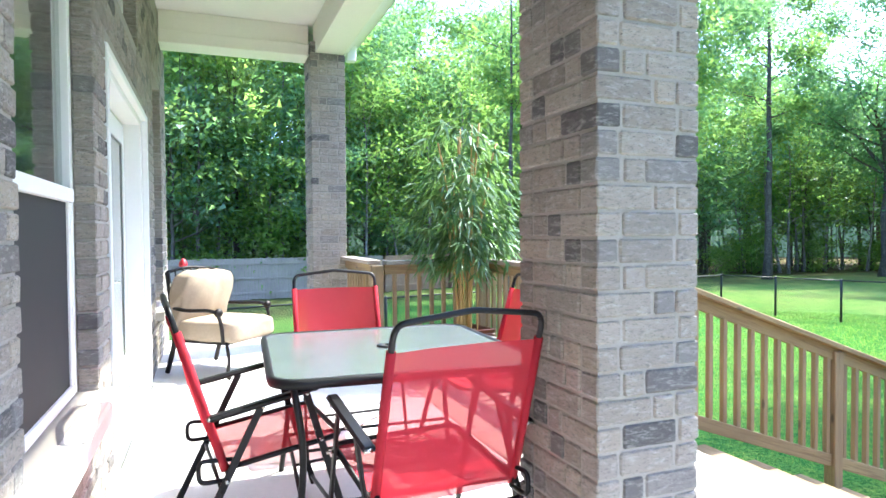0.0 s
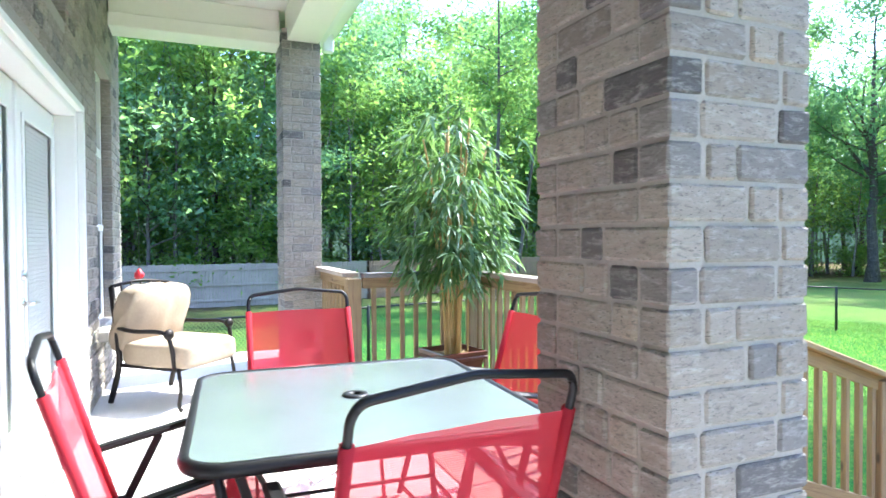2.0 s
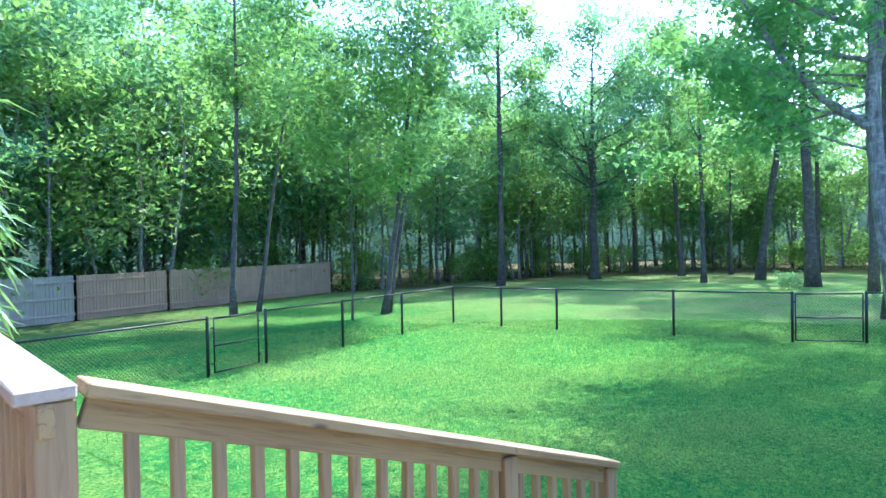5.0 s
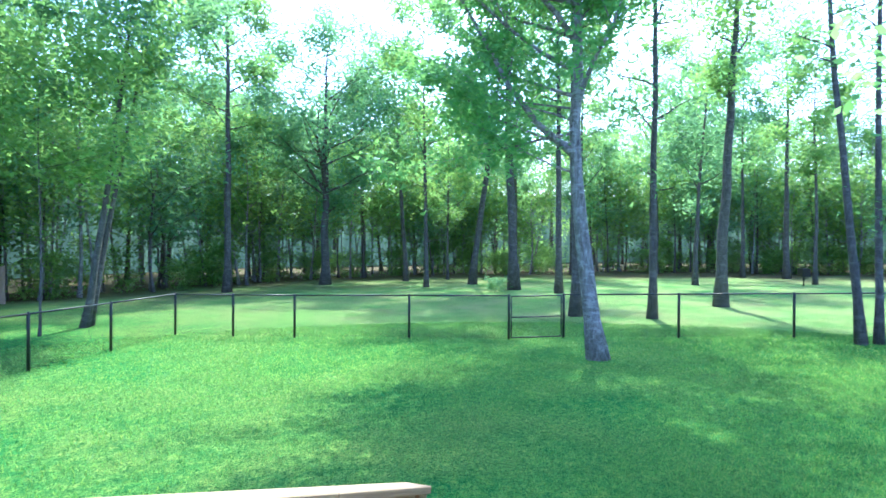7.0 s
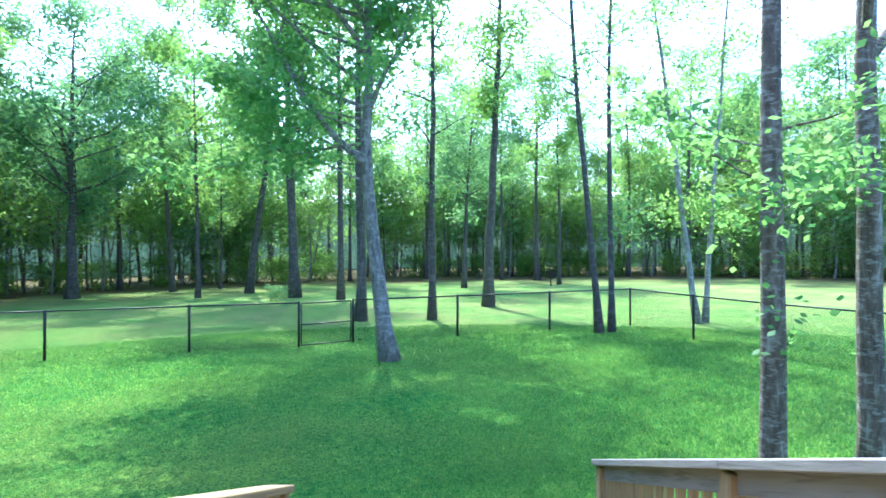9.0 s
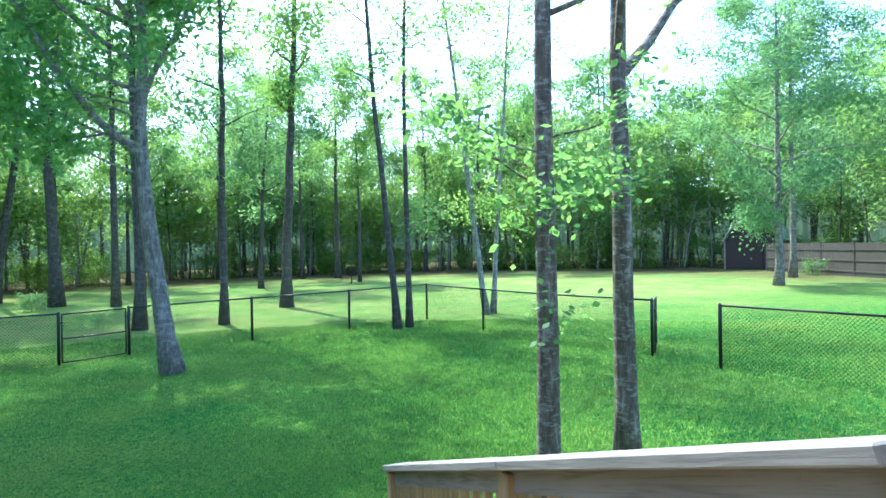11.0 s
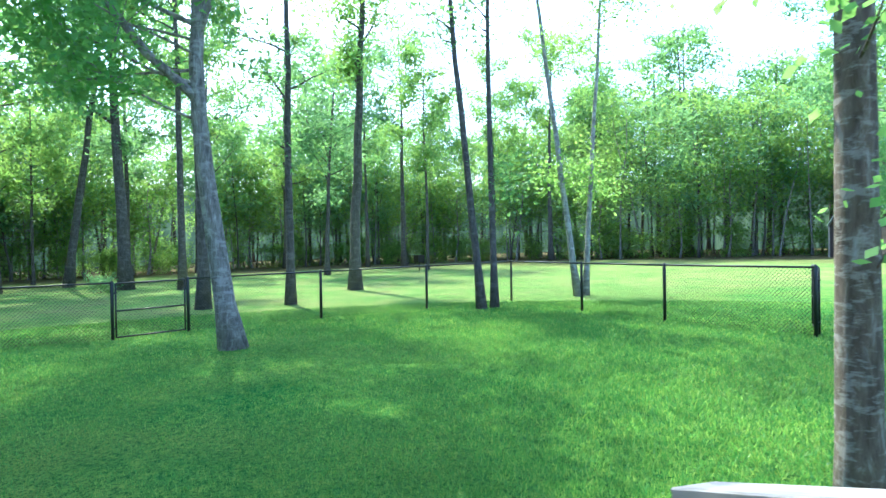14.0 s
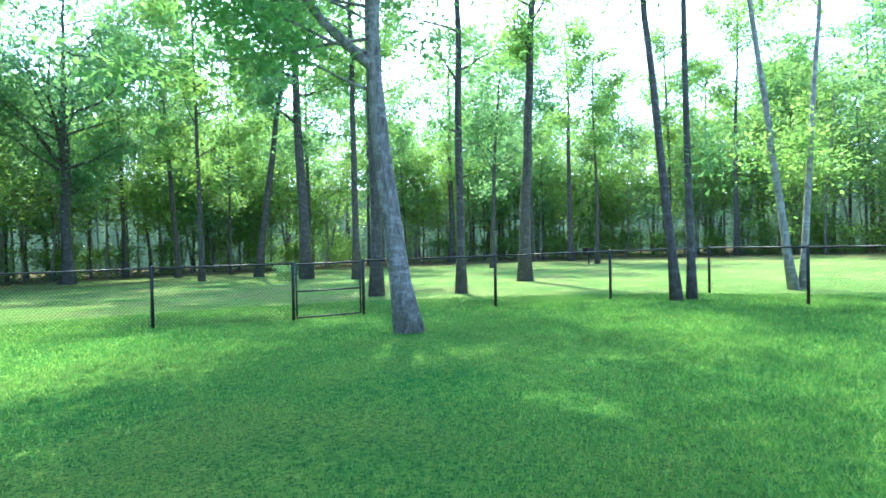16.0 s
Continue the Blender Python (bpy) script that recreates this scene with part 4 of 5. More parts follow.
picket_fence([(-7, 27.9), (6, 28.7), (9, 29.69)], "weathered grey picket fence in front of the woods")
picket_fence([(9.0, 29.69), (13.0, 31.0), (23.15, 33.35)], "tan picket fence ending at the woods", wood=PICKET_T)
picket_fence([(38.0, -33.6), (27.0, -30.9), (17.0, -28.5)], "brown timber fence beside the shed", 2.0, PICKET_B)

shed = thing("garden_shed", "dark barn-shaped shed with a pale metal roof", "shed", at=pose(41.6, -36.6, -0.75, 0, 0, -148))
prof = [(-1.9, 0), (-1.9, 2.2), (-1.2, 3.4), (0, 4.0), (1.2, 3.4), (1.9, 2.2), (1.9, 0)]
sb2 = bmesh.new()
ends = [[sb2.verts.new((x, y, z)) for x, z in prof] for y in (-2.6, 2.6)]
sb2.faces.new(ends[0])
sb2.faces.new(ends[1])
for i in range(6):
    sb2.faces.new((ends[0][i], ends[0][i + 1], ends[1][i + 1], ends[1][i]))
part("body", sb2, SHED_RED, shed)
for i in range(1, 5):
    (x0, z0), (x1, z1) = prof[i], prof[i + 1]
    nx, nz = (z1 - z0), -(x1 - x0)
    l = -math.hypot(nx, nz) / 0.05
    rb = bmesh.new()
    c = [(x0 + nx / l, z0 + nz / l), (x1 + nx / l, z1 + nz / l), (x1 + 2 * nx / l, z1 + 2 * nz / l), (x0 + 2 * nx / l, z0 + 2 * nz / l)]
    v = [[rb.verts.new((x, y, z)) for x, z in c] for y in (-2.85, 2.85)]
    rb.faces.new(v[0]), rb.faces.new(v[1])
    for j in range(4):
        rb.faces.new((v[0][j], v[0][(j + 1) % 4], v[1][(j + 1) % 4], v[1][j]))
    part("roof_sheet", rb, GALV, shed)
part("door", boxes((-0.8, 0.8, -2.66, -2.6, 0.05, 2.1), bevel=0.01), SHED_RED, shed)
for tx in (-1.9, 1.9):
    part("trim", boxes((tx - 0.05, tx + 0.05, -2.65, -2.58, 0, 2.2)), PICKET, shed)

gx, gy = 46.9, -4.6
grill = thing("park_grill", "small dark steel grill box on a post in the grass", "grill", at=pose(gx, gy, ground_z(gx, gy), 0, 0, 20))
tube("post", [(0, 0, -0.1), (0, 0, 0.7)], 0.04, BRONZE, grill)
part("fire_box", boxes((-0.32, 0.32, -0.25, -0.23, 0.6, 1.1), (-0.32, 0.32, 0.23, 0.25, 0.6, 1.1), (-0.32, -0.3, -0.23, 0.23, 0.6, 1.1), (0.3, 0.32, -0.23, 0.23, 0.6, 1.1), (-0.3, 0.3, -0.23, 0.23, 0.6, 0.62), bevel=0.004), BRONZE, grill)


# trees
def leaf_quads(rng, centers, rad, count, size, corners=4):
    idx = rng.integers(0, len(centers), count)
    # every spray lies in a tilted plane of its own
    plane = rng.normal(size=(len(centers), 3)) * 0.5 + np.array([0, 0, 1.0])
    plane /= np.linalg.norm(plane, axis=1)[:, None]
    n = plane[idx]
    off = rng.normal(size=(count, 3)) * rad * rng.uniform(0.7, 1.3, len(centers))[idx][:, None]
    off -= n * (off * n).sum(1)[:, None] * 0.66
    p = centers[idx] + off
    face = n + rng.normal(size=(count, 3)) * 0.5
    u = np.cross(face, rng.normal(size=(count, 3)))
    u /= np.linalg.norm(u, axis=1)[:, None] + 1e-9
    v = np.cross(face, u)
    v /= np.linalg.norm(v, axis=1)[:, None] + 1e-9
    s = (size * rng.uniform(0.6, 1.35, count))[:, None]
    if corners == 3:
        return np.stack([p - u * s * 0.45 - v * s * 0.3, p - u * s * 0.45 + v * s * 0.3, p + u * s * 0.55], 1)
    return np.stack([p - u * s * 0.5, p + v * s * 0.32, p + u * s * 0.5, p - v * s * 0.32], 1)


def tree_data(seed, H, r, first=0.4, spread=3.0, limbs=14, leaves=4000, size=0.22, lean=(0, 0), bow=0.0, sides=8, rad=0.5, forks=(), top_r=0.12, drop=0.0, bend=(), corners=4, skirt=0.0):
    """Trunk with limbs as verts and faces, and the leaves as an array of quads, about the foot of the tree."""
    rnd, rng = random.Random(seed), np.random.default_rng(seed)
    pts, radii, n = [], [], 12
    ph = rnd.uniform(0, 6.28)
    for k in range(n + 1):
        s = k / n
        wob = bow * math.sin(s * 5 + ph) * s
        bx = by = 0.0
        for (s0, x0, y0), (s1, x1, y1) in zip(((0, 0, 0), *bend), bend):
            if s0 <= s:
                f = min(1, (s - s0) / (s1 - s0))
                bx, by = x0 + (x1 - x0) * f, y0 + (y1 - y0) * f
        pts.append(Vector((bx + lean[0] * s + wob + rnd.gauss(0, r * 0.12), by + lean[1] * s + wob * 0.6 + rnd.gauss(0, r * 0.12), H * s - 0.25)))
        radii.append(r * ((1 - s) * (1 - top_r) + top_r) * (1 + 0.55 * math.exp(-s * H / 0.35)))
    data, tips = [tube_data(pts, radii, sides)], []

    def at(s):
        f = min(s * n, n - 1e-6)
        return pts[int(f)].lerp(pts[int(f) + 1], f % 1), radii[int(f)]

    def grow(o, d, L, rr, depth):
        q, rs, p = [o], [rr], o
        for k in range(1, 6):
            d = (d + Vector((rnd.gauss(0, 0.16), rnd.gauss(0, 0.16), rnd.gauss(0.05, 0.1) - drop))).normalized()
            p = p + d * L / 5
            q.append(p)
            rs.append(rr * (1 - k / 5.6))
        data.append(tube_data(q, rs, 5 if depth else 6, False))
        for k in range(2, 6):
            tips.append(q[k])
        if depth < 1:
            for _ in range(3):
                k = rnd.randint(2, 4)
                a = rnd.uniform(0, 6.28)
                nd = (d + Vector((math.cos(a), math.sin(a), rnd.uniform(-0.3, 0.5))) * 0.9).normalized()
                grow(q[k], nd, L * rnd.uniform(0.35, 0.6), rs[k] * 0.6, depth + 1)

    for fs, yaw, el, L, fr in forks:
        o, _ = at(fs)
        grow(o, Vector((math.cos(yaw) * math.cos(el), math.sin(yaw) * math.cos(el), math.sin(el))), L, fr, 1 if fr < 0.009 else 0)
    for k in range(limbs):
        s = first + (0.97 - first) * (k + rnd.random()) / limbs
        o, rr = at(s)
        a, el = k * 2.4 + rnd.uniform(-0.5, 0.5), rnd.uniform(0.05, 0.75)
        prof = max(skirt * (s < 0.6), math.sin(math.pi * min(1, max(0.12, (1.04 - s) / (1.08 - first)))) ** 0.7)
        grow(o, Vector((math.cos(a) * math.cos(el), math.sin(a) * math.cos(el), math.sin(el))), spread * prof * rnd.uniform(0.7, 1.25), rr * 0.42, 0)
    c = np.array([tuple(p) for p in tips])
    return join_data(data), leaf_quads(rng, c, rad, leaves, size, corners)


def tree(name, x, y, label, bark, leaf, category="tree", group="", yaw=0.0, **kw):
    t = thing(name, label, category, group, at=pose(x, y, ground_z(x, y), 0, 0, yaw))
    trunk, crown = tree_data(**kw)
    part("trunk", mesh_of("trunk", *trunk, bark, True), None, t)
    part("crown", poly_mesh("crown", crown, crown.shape[1], leaf), None, t)
    return t


G1 = "trees standing in the clearing"
# the leaning grey oak inside the fence
tree("oak_tree", 17.4, 4.25, "leaning grey-barked oak with a forked trunk on the lawn", BARK, LEAF_O, seed=11, H=13.5, r=0.2, first=0.58, spread=3.2, limbs=16, leaves=30000, size=0.15, corners=3,
     bend=((0.2, 0.05, 0.38), (0.36, 0.1, 0.62), (0.66, 0.1, 0.52), (0.8, 0.1, 1.5), (1.0, 0.2, 3.4)), bow=0.05, sides=12, rad=0.42,
     forks=((0.44, -1.8, 1.1, 3.2, 0.07), (0.36, 1.8, 0.8, 5.6, 0.095), (0.68, -1.5, 1.0, 2.2, 0.1), (0.6, 0.4, 0.7, 4.0, 0.09), (0.55, 2.6, 0.6, 4.5, 0.08),
            (0.33, 1.7, 0.4, 3.0, 0.03), (0.38, 1.9, 0.2, 3.6, 0.035), (0.4, 1.3, 0.1, 3.4, 0.035), (0.42, 2.4, 0.15, 3.4, 0.03), (0.44, 1.6, 0.0, 3.2, 0.03),
            (0.46, 1.5, 0.25, 3.6, 0.05), (0.5, 1.9, 0.45, 4.6, 0.06), (0.56, 1.2, 0.4, 5.0, 0.06), (0.62, 1.7, 0.3, 5.4, 0.06), (0.7, 2.2, 0.3, 4.8, 0.06)))
# two trunks by the stairs
tree("maple_tree", 8.07, 0.27, "rough brown-grey maple trunk close to the stairs", BARK_M, LEAF_O, seed=21, H=12.0, r=0.112, first=0.62, spread=2.6, limbs=9, leaves=2900, size=0.08,
     bow=0.10, sides=14, rad=0.17, forks=((0.146, -2.7, 1.02, 0.7, 0.008), (0.30, 2.2, 0.15, 1.1, 0.012), (0.275, 1.2, 0.1, 1.2, 0.012), (0.31, -2.3, 0.2, 1.0, 0.012), (0.24, 2.7, 0.25, 0.9, 0.01), (0.255, -1.2, 0.15, 0.8, 0.01), (0.29, 0.2, 0.1, 0.9, 0.01), (0.4, -1.9, 0.5, 2.0, 0.03), (0.44, 2.4, 0.5, 2.8, 0.045), (0.48, -1.2, 0.7, 2.4, 0.04)))
tree("maple_tree", 8.64, -0.94, "straight grey-brown maple trunk with a high fork", BARK_M, LEAF_O, seed=22, H=13.0, r=0.125, first=0.68, spread=2.8, limbs=8, leaves=2400, size=0.08,
     bow=0.06, sides=14, rad=0.17, forks=((0.345, -0.9, 0.7, 3.6, 0.07), (0.36, 2.0, 0.95, 2.6, 0.05), (0.25, 2.4, 0.1, 1.0, 0.012)))
tree("twin_tree", 21.6, -1.75, "slim grey trunk of a twin tree by the fence", BARK_D, LEAF, group=G1, seed=31, H=17, r=0.115, first=0.42, spread=2.4, limbs=14, leaves=3000, size=0.14, corners=3, lean=(0.2, 1.4), sides=9, bow=0.2)
tree("twin_tree", 21.75, -2.15, "slim straight trunk of a twin tree by the fence", BARK_D, LEAF, group=G1, seed=32, H=17, r=0.1, first=0.45, spread=2.2, limbs=14, leaves=3000, size=0.14, corners=3, lean=(0.5, 0.0), sides=9, bow=0.2, forks=((0.18, -1.4, 0.5, 0.8, 0.012), (0.23, -1.8, 0.3, 0.7, 0.012)))
tree("birch_tree", 23.75, -5.6, "pale-barked leaning trunk of a forked tree", BARK_P, LEAF_L, group=G1, seed=33, H=16, r=0.115, first=0.5, spread=2.2, limbs=9, leaves=3800, size=0.13, lean=(0.5, 1.9), sides=9, forks=((0.22, 1.0, 0.6, 1.0, 0.012), (0.25, -2.0, 0.3, 0.9, 0.012)))
tree("birch_tree", 23.85, -5.85, "pale-barked upright trunk of a forked tree", BARK_P, LEAF_L, group=G1, seed=34, H=15, r=0.1, first=0.5, spread=2.2, limbs=9, leaves=3800, size=0.13, lean=(0.3, -1.2), sides=9, forks=((0.27, 2.2, 0.4, 1.0, 0.012), (0.24, -0.9, 0.2, 0.8, 0.012)))
SPOTS = [(17.9, 21.1, 0.15, 15, (1.8, -1.0)), (18.2, 21.3, 0.13, 14, (2.6, -0.6)), (15.95, 20.5, 0.05, 8, (0.1, 0)), (32.7, 28.0, 0.26, 22, (0, 0)), (50.5, 28.5, 0.2, 18, (0, 0.4)),
         (46.7, 22.6, 0.24, 19, (0.5, 1.6)), (40.3, 18.2, 0.19, 19, (0, 0.3)), (49.7, 20.3, 0.14, 14, (0, 0)), (43.9, 16.3, 0.3, 24, (0.5, -3.2)), (39.5, 12.0, 0.36, 27, (0, 1.2)),
         (37.0, 8.8, 0.22, 26, (0, 0.2)), (26.2, 6.15, 0.23, 18, (0, 0.2)), (26.0, 3.5, 0.17, 19, (0, 0)), (46.2, 1.7, 0.2, 15, (0, -0.6)), (31.3, 0.96, 0.28, 20, (0, -0.6)),
         (63.0, 4.8, 0.35, 22, (0, 0)), (58.0, -2.1, 0.2, 18, (0, 0)), (56.0, -5.0, 0.28, 19, (0, 0.3)), (49.0, -5.6, 0.16, 16, (0, 0)), (13.8, 25.8, 0.16, 17, (0.6, 0.3)),
         (15.1, 26.3, 0.12, 14, (2.4, 0.2)), (36.0, 30.8, 0.24, 22, (0, 0)), (61.0, -14.4, 0.25, 20, (0, 0)), (58.0, -19.0, 0.3, 21, (0, 0)), (53.0, 10.0, 0.2, 19, (0, 0)), (55.0, 16.0, 0.25, 21, (0, 0)), (60.0, 12.0, 0.2, 20, (0, 0))]
for k, (x, y, r, H, ln) in enumerate(SPOTS):
    d = math.hypot(x - 4, y - 3)
    big = 24 < x < 30 and y > 5 and y < 10
    lush = x > 36 and 1 < y < 24
    tree("tree", x, y, "dark-barked slender tree with an open green crown", BARK_D, (LEAF, LEAF_P, LEAF_L, LEAF_L)[k % 4], group=G1, seed=100 + k, H=H, r=r * 0.85,
         first=(0.4 if big else 0.24 if x < 33 and y < 5 else 0.27 if lush else 0.42) + 0.08 * (k % 3), spread=4.6 if big else 2.8 if x < 33 and y < 5 else 4.4 if lush or y > 20 else 2.6 + 0.8 * (k % 3), limbs=20 if big else 16 if lush else 12,
         leaves=13000 if big else (6500 if x > 30 else 2600) if x < 33 and y < 5 else 11000 if lush and H > 23 else 7800 if lush or (y > 20 and x < 37) else 5200, size=0.2 if d < 35 else 0.25, lean=ln, bow=0.25, sides=8, rad=0.55, corners=3)
tree("oak_tree", 40.7, 26.2, "broad dark oak with spreading limbs at the woods", BARK_D, LEAF_D, seed=51, H=17, r=0.34, first=0.32, spread=6.5, limbs=18, leaves=24000, size=0.24, corners=3, sides=9, rad=0.85,
     forks=((0.42, 0.6, 0.8, 7, 0.17), (0.42, 3.6, 0.7, 7, 0.17), (0.4, 2.2, 0.9, 6, 0.15)))
tree("hackberry_tree", 27.5, -23.4, "spreading light green tree with drooping layered branches", BARK, LEAF_D, seed=52, H=15, r=0.22, first=0.17, spread=5.5, limbs=22, leaves=26000, size=0.17, corners=3, sides=9, rad=0.55, drop=0.05)
tree("tree", 31.6, -28.9, "grey-barked slender tree with an open green crown", BARK, LEAF_D, group=G1, seed=53, H=20, r=0.2, first=0.4, spread=4, limbs=14, leaves=8000, size=0.22, corners=3)


# low shrubs in the clearing
for x, y, H, seed, leaf, label in ((36.8, 12.4, 0.8, 71, LEAF_D, "low dark green shrub in the grass outside the fence"), (32.3, -31.3, 0.9, 72, LEAF, "rounded green shrub at the foot of the brown fence")):
    tree("shrub", x, y, label, BARK_D, leaf, "shrub", seed=seed, H=H, r=0.02, first=0.05, spread=0.8, limbs=9, leaves=1500, size=0.09, sides=5, rad=0.16, corners=3, skirt=0.7)


# the woods all round
def inside(x, y, poly):
    hit, j = False, len(poly) - 1
    for i in range(len(poly)):
        (xi, yi), (xj, yj) = poly[i], poly[j]
        if (yi > y) != (yj > y) and x < (xj - xi) * (y - yi) / (yj - yi) + xi:
            hit = not hit
        j = i
    return hit


CLEARING = [(-40, 29.5), (6, 30.5), (13, 32.5), (24, 35.5), (30, 33), (36, 33), (48, 33), (57, 25), (67, 8), (65, -12), (58, -22), (47, -33), (44, -41), (30, -38), (10, -40), (-40, -45)]
WIDE = [(x + (x - 15) * 0.1, y * 1.12) for x, y in CLEARING]
rw = random.Random(8)
TALL = [tree_data(200 + k, 16.5 + 1.1 * k, 0.2 + 0.03 * (k % 3), 0.24 + 0.07 * (k % 3), 4.0, 13, 3400, 0.36, (rw.gauss(0, 0.6), rw.gauss(0, 0.6)), 0.3, 6, 0.75, corners=3) for k in range(5)]
LOW = [tree_data(230 + k, 8 + 1.8 * k, 0.1, 0.27, 3.6, 14, 2100, 0.27, (rw.gauss(0, 0.5), rw.gauss(0, 0.5)), 0.4, 5, 0.65, corners=3, skirt=0.75) for k in range(4)]
BUSH = [tree_data(260 + k, 2.0 + 0.5 * k, 0.03, 0.03, 1.4, 8, 1300, 0.18, (0, 0), 0.1, 4, 0.4, drop=0.02, corners=3) for k in range(3)]

POLE = [tree_data(280 + k, 11 + k, 0.06 + 0.02 * k, 0.6, 2.0, 7, 900, 0.25, (rw.gauss(0, 0.8), rw.gauss(0, 0.8)), 0.3, 6, 0.5, corners=3) for k in range(4)]


def scatter(kinds, spots, rnd):
    """Tile tree data over the spots; returns one array of leaf quads and one trunk mesh's data."""
    crowns, tv, tf, off = [], [], [], 0
    arr = [(np.array([tuple(v) for v in k[0][0]]), k[0][1], k[1]) for k in kinds]
    for x, y in spots:
        v, f, q = arr[rnd.randrange(len(arr))]
        a, s = rnd.uniform(0, 6.28), rnd.uniform(0.8, 1.2)
        m = np.array([[math.cos(a), -math.sin(a), 0], [math.sin(a), math.cos(a), 0], [0, 0, 1]]) * s
        o = np.array([x, y, ground_z(x, y)])
        crowns.append(q @ m.T + o)
        tv.append(v @ m.T + o)
        tf.extend(tuple(i + off for i in face) for face in f)
        off += len(v)
    return np.concatenate(crowns), np.concatenate(tv), tf


def spots_between(n, low, high, rnd, seen=None):
    out, tries = [], 0
    while len(out) < n and tries < 90000:
        tries += 1
        a = rnd.uniform(radians(-78), radians(118))
        d = rnd.uniform(20, 110)
        x, y = 5 + d * math.cos(a), d * math.sin(a)
        if not inside(x, y, low) and inside(x, y, high):
            if all((x - p) ** 2 + (y - q) ** 2 > 2.2 for p, q in out):
                out.append((x, y))
    return out


def grown(poly, g):
    return [(15 + (x - 15) * g, y * g) for x, y in poly]


for name, label, kinds, n, lo, hi, leaf, bark, seed in (
        ("far_woods", "dense tall mixed woods round the clearing", TALL, 130, 1.2, 1.66, LEAF, BARK_D, 1),
        ("far_woods", "deep green undergrowth trees at the edge of the woods", LOW, 80, 0.97, 1.12, LEAF_P, BARK_D, 2),
        ("far_woods", "lighter green young trees among the woods", LOW, 100, 0.96, 1.12, LEAF_L, BARK, 3),
        ("far_woods", "leafy brush along the foot of the woods", BUSH, 130, 0.97, 1.12, LEAF_L, BARK_D, 4),
        ("far_woods", "slender pole trunks crowded at the edge of the woods", POLE, 170, 0.97, 1.3, LEAF_L, BARK, 6)):
    r = random.Random(seed)
    q, v, f = scatter(kinds, spots_between(n, grown(CLEARING, lo), grown(CLEARING, hi), r), r)
    w = thing(name, label, "woods", kind="stuff")
    part("foliage", poly_mesh("foliage", q, 3, leaf), None, w)
    part("trunks", mesh_of("trunks", v, f, bark, True), None, w)
# glowing painted sheet added behind the woods to close the view
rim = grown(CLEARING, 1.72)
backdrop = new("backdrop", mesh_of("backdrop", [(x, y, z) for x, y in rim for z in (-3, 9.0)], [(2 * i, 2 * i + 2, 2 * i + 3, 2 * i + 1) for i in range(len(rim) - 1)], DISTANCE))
tagged(backdrop, "faintly glowing sheet painted as hazy distance deep inside the woods", "backdrop", kind="structure")
# big dense trees behind the grey fence
for k, (x, y, H) in enumerate([(-5.5, 32.5, 12), (-1.5, 31.6, 13), (2.2, 32.2, 14), (5.6, 31.5, 13), (9.0, 33.2, 15), (12.5, 35.0, 15), (-3.5, 36, 18), (4.0, 37, 19), (10.5, 38.5, 20), (17.0, 37.0, 17), (21.5, 38.5, 18)]):
    tree("hedge_tree", x, y, "dense dark green tree leafy down to the fence", BARK_D, (LEAF_H, LEAF_H, LEAF_L, LEAF_H)[k % 4], group="leafy trees behind the fence", seed=300 + k, H=H, r=0.2, first=0.08, spread=4.0, limbs=24, leaves=12500, size=0.21, rad=0.5, sides=7, corners=3, skirt=0.8)


# grass blades near the walk
def build_grass():
    rng = np.random.default_rng(4)
    n = 430000
    d = 0.2 + 17.4 * rng.random(n) ** 1.25
    a = np.clip(rng.normal(radians(-6), radians(38), n), radians(-100), radians(100))
    x, y = 6.6 + d * np.cos(a), 2.9 + d * np.sin(a)
    z = np.array([ground_z(p, q) for p, q in zip(x, y)])
    h, w = rng.uniform(0.025, 0.075, n), rng.uniform(0.003, 0.007, n) * (1 + d * 0.12)
    yaw = rng.uniform(0, 6.28, n)
    bx, by = rng.normal(0, 0.025, n), rng.normal(0, 0.025, n)
    base = np.stack([x, y, z - 0.01], 1)
    sd = np.stack([np.cos(yaw) * w, np.sin(yaw) * w, 0 * w], 1)
    tip = base + np.stack([bx, by, h], 1)
    ob = new("grass", poly_mesh("grass", np.stack([base - sd, base + sd, tip], 1), 3, BLADE))
    tagged(ob, "short green grass blades of the lawn", "grass", kind="stuff")


build_grass()


# bricks
def brick_mesh(size):
    key = tuple(round(s, 3) for s in size)
    if key not in BRICK_MESHES:
        rb = random.Random(hash(key) % 1000)
        bm = bmesh.new()
        add_box(bm, 0, key[0], 0, key[1], 0, key[2], 0.006)
        for v in bm.verts:
            v.co += Vector((rb.uniform(-1, 1), rb.uniform(-1, 1), rb.uniform(-1, 1))) * 0.0018
        BRICK_MESHES[key] = bm_mesh("brick", bm, BRICK)
    return BRICK_MESHES[key]


BRICK_MESHES = {}
COURSE, BH, BD = 0.0825, 0.0725, 0.088


def lay(owner, rows, near, material):
    """Rows of (x, y, z, size): those for which near() holds become parts, the rest one joined mesh."""
    verts, faces, count = [], [], 0
    rb = random.Random(3)
    for x, y, z, size in rows:
        off = (rb.uniform(-0.002, 0.002), rb.uniform(-0.002, 0.002))
        if near(x, y, z) and count < 300:
            part("brick", brick_mesh(size), None, owner).location = (x + off[0], y + off[1], z)
            count += 1
        else:
            me = brick_mesh(size)
            o = len(verts)
            verts.extend((v.co.x + x + off[0], v.co.y + y + off[1], v.co.z + z) for v in me.vertices)
            faces.extend(tuple(i + o for i in p.vertices) for p in me.polygons)
    if verts:
        tagged(part("bricks", mesh_of("bricks", verts, faces, material), None, owner), "further bricks", kind="stuff")


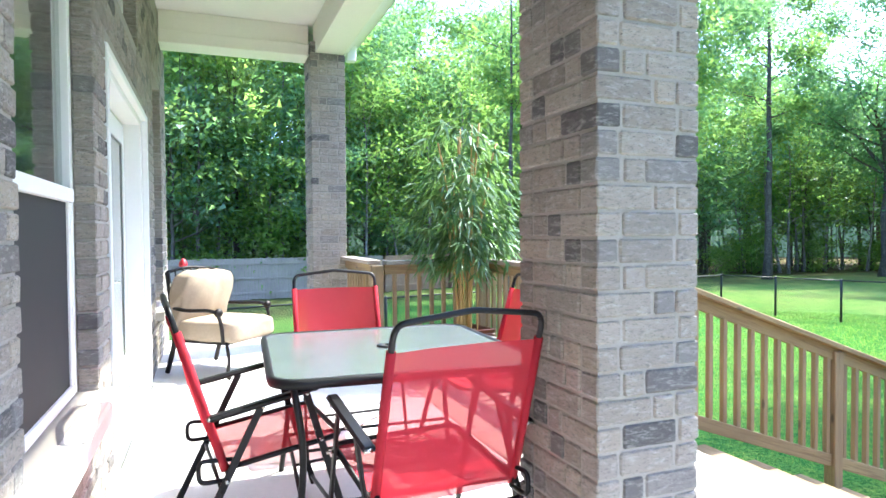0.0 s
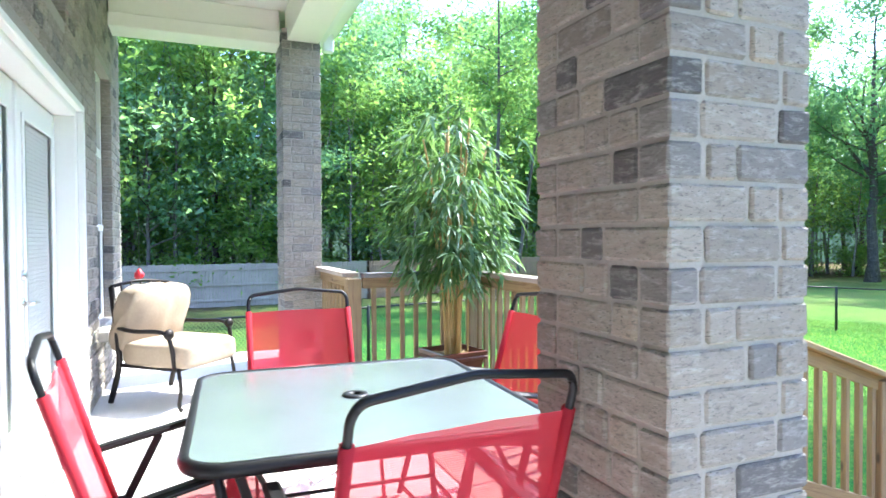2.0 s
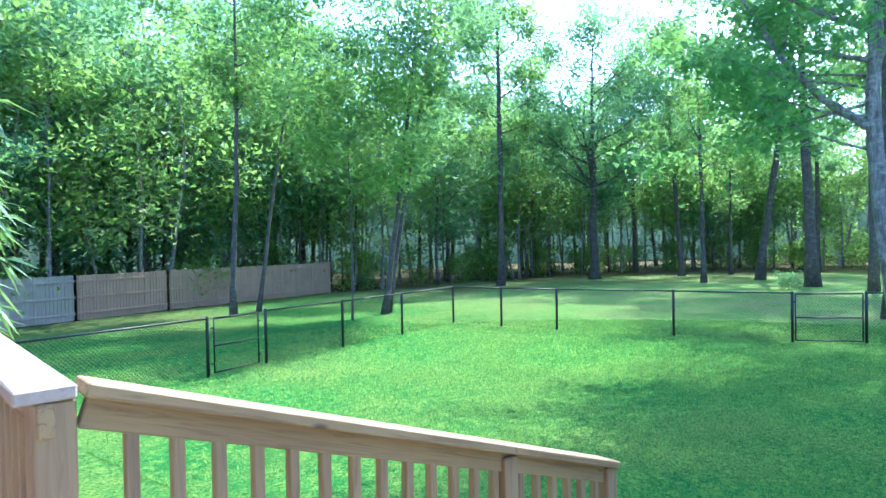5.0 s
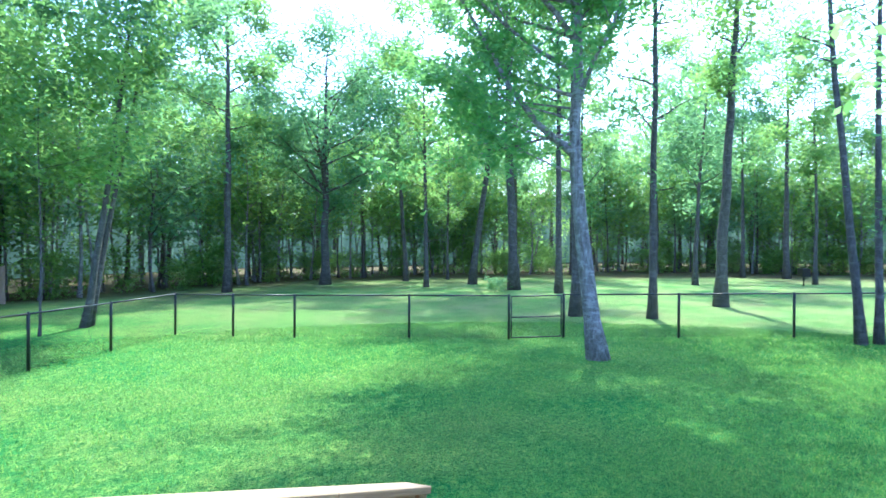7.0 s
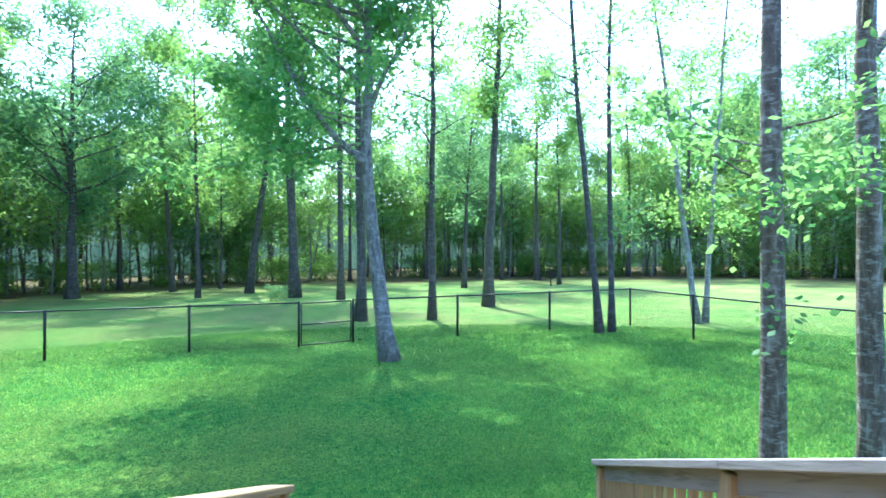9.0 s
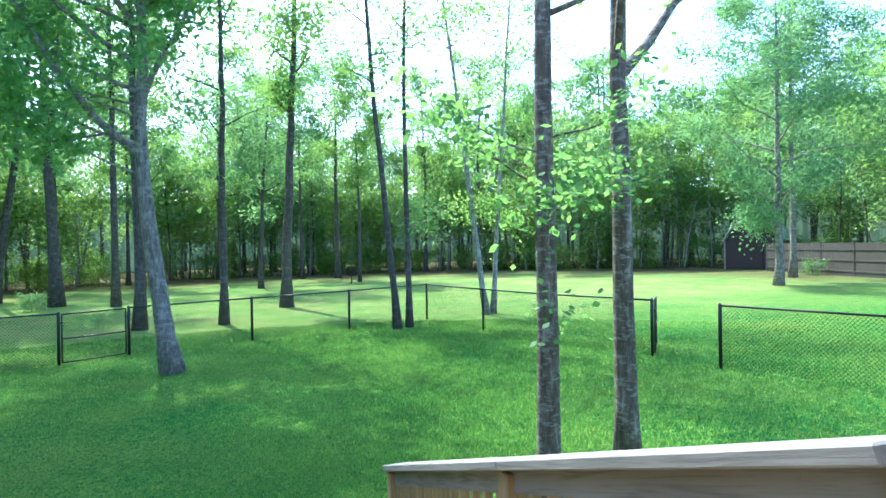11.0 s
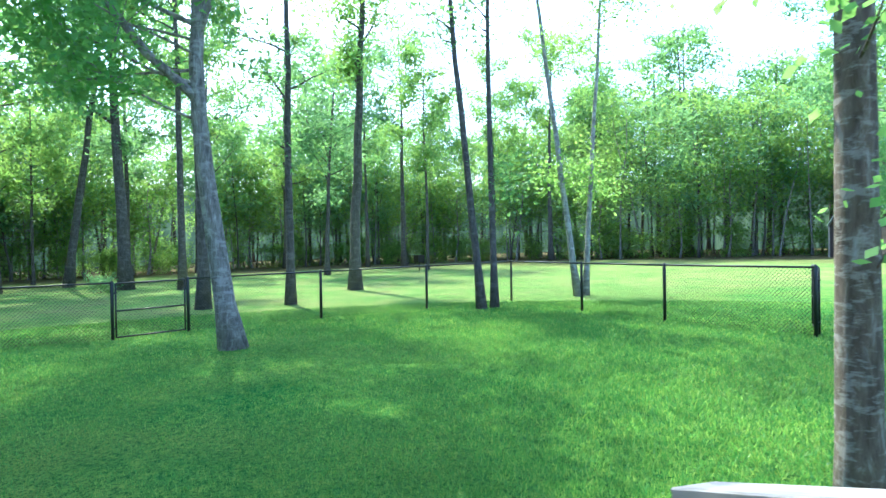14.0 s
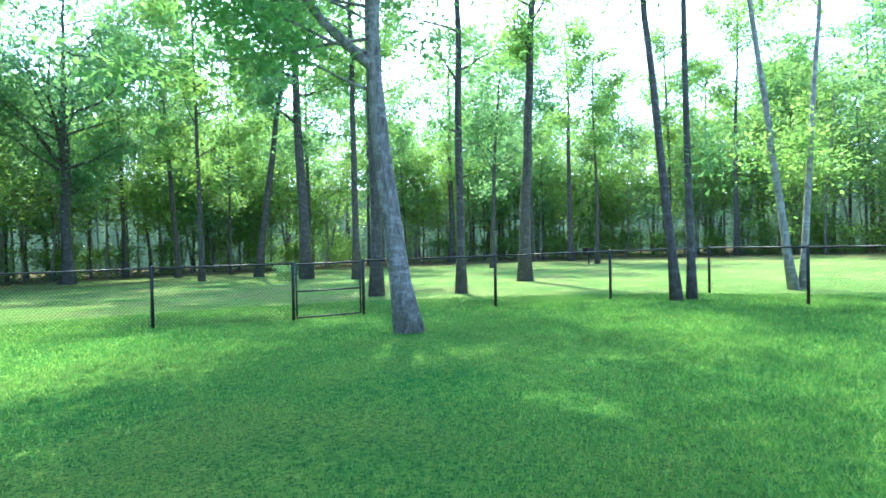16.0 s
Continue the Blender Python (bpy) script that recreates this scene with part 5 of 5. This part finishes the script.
def column(name, x0, y0, z1, near, SX=0.39, SY=0.49):
    c = thing(name, "square grey-beige tumbled brick porch column with pale mortar", "column", kind="structure")
    part("core", boxes((x0 + 0.008, x0 + SX - 0.008, y0 + 0.008, y0 + SY - 0.008, -0.2, z1)), MORTAR, c)
    rows, J = [], 0.0105
    for k in range(int(z1 / COURSE)):
        z = 0.004 + k * COURSE
        odd = k % 2
        for side in range(4):
            S = SX if side in (0, 2) else SY
            free = S - BD - J
            cuts = [0.205, free - J - 0.205] if free < 0.35 else [0.205, free - 2 * J - 0.205 - 0.0875, 0.0875]
            if (k // 2 + side) % 2:
                cuts.reverse()
            u = 0.0
            for L in cuts:
                # each side leaves one corner to the next, the other way round in every second course
                s0 = S - u - L if odd else u
                if side == 0:
                    rows.append((x0 + s0, y0, z, (L, BD, BH)))
                elif side == 2:
                    rows.append((x0 + S - s0 - L, y0 + SY - BD, z, (L, BD, BH)))
                elif side == 1:
                    rows.append((x0 + SX - BD, y0 + s0, z, (BD, L, BH)))
                else:
                    rows.append((x0, y0 + S - s0 - L, z, (BD, L, BH)))
                u += L + J
    lay(c, rows, near, BRICKS)
    return c


column("column_near", 2.065, 2.15, 3.30, lambda x, y, z: z < 2.7 and (y < 2.2 or x < 2.1))
column("column_far", 2.065, 7.54, 3.42, lambda x, y, z: z < 3.2 and (y < 7.6 or x < 2.1))


def wall_rows():
    rows, k = [], 0
    while k * COURSE + BH < 3.45:
        z = 0.004 + k * COURSE
        cuts = sorted((o[0] - 0.0, o[1] + 0.0) for o in OPENINGS if o[2] - 0.06 < z + BH and z < o[3])
        y, spans = 1.2, []
        for a, b in cuts:
            if a > y:
                spans.append((y, a))
            y = max(y, b)
        spans.append((y, Y1))
        for a, b in spans:
            p = a
            L = 0.2 if k % 2 else 0.095
            while p < b - 0.03:
                q = min(p + L, b)
                if b - q < 0.04:
                    q = b
                rows.append((WALL_X - BD, p, z, (BD, round(q - p, 2) if q < b else q - p, BH)))
                p, L = q + 0.0105, 0.2
        k += 1
    return rows


lay(house_wall, wall_rows(), lambda x, y, z: y < 4.15 and 0.4 < z < 2.9, BRICKS)
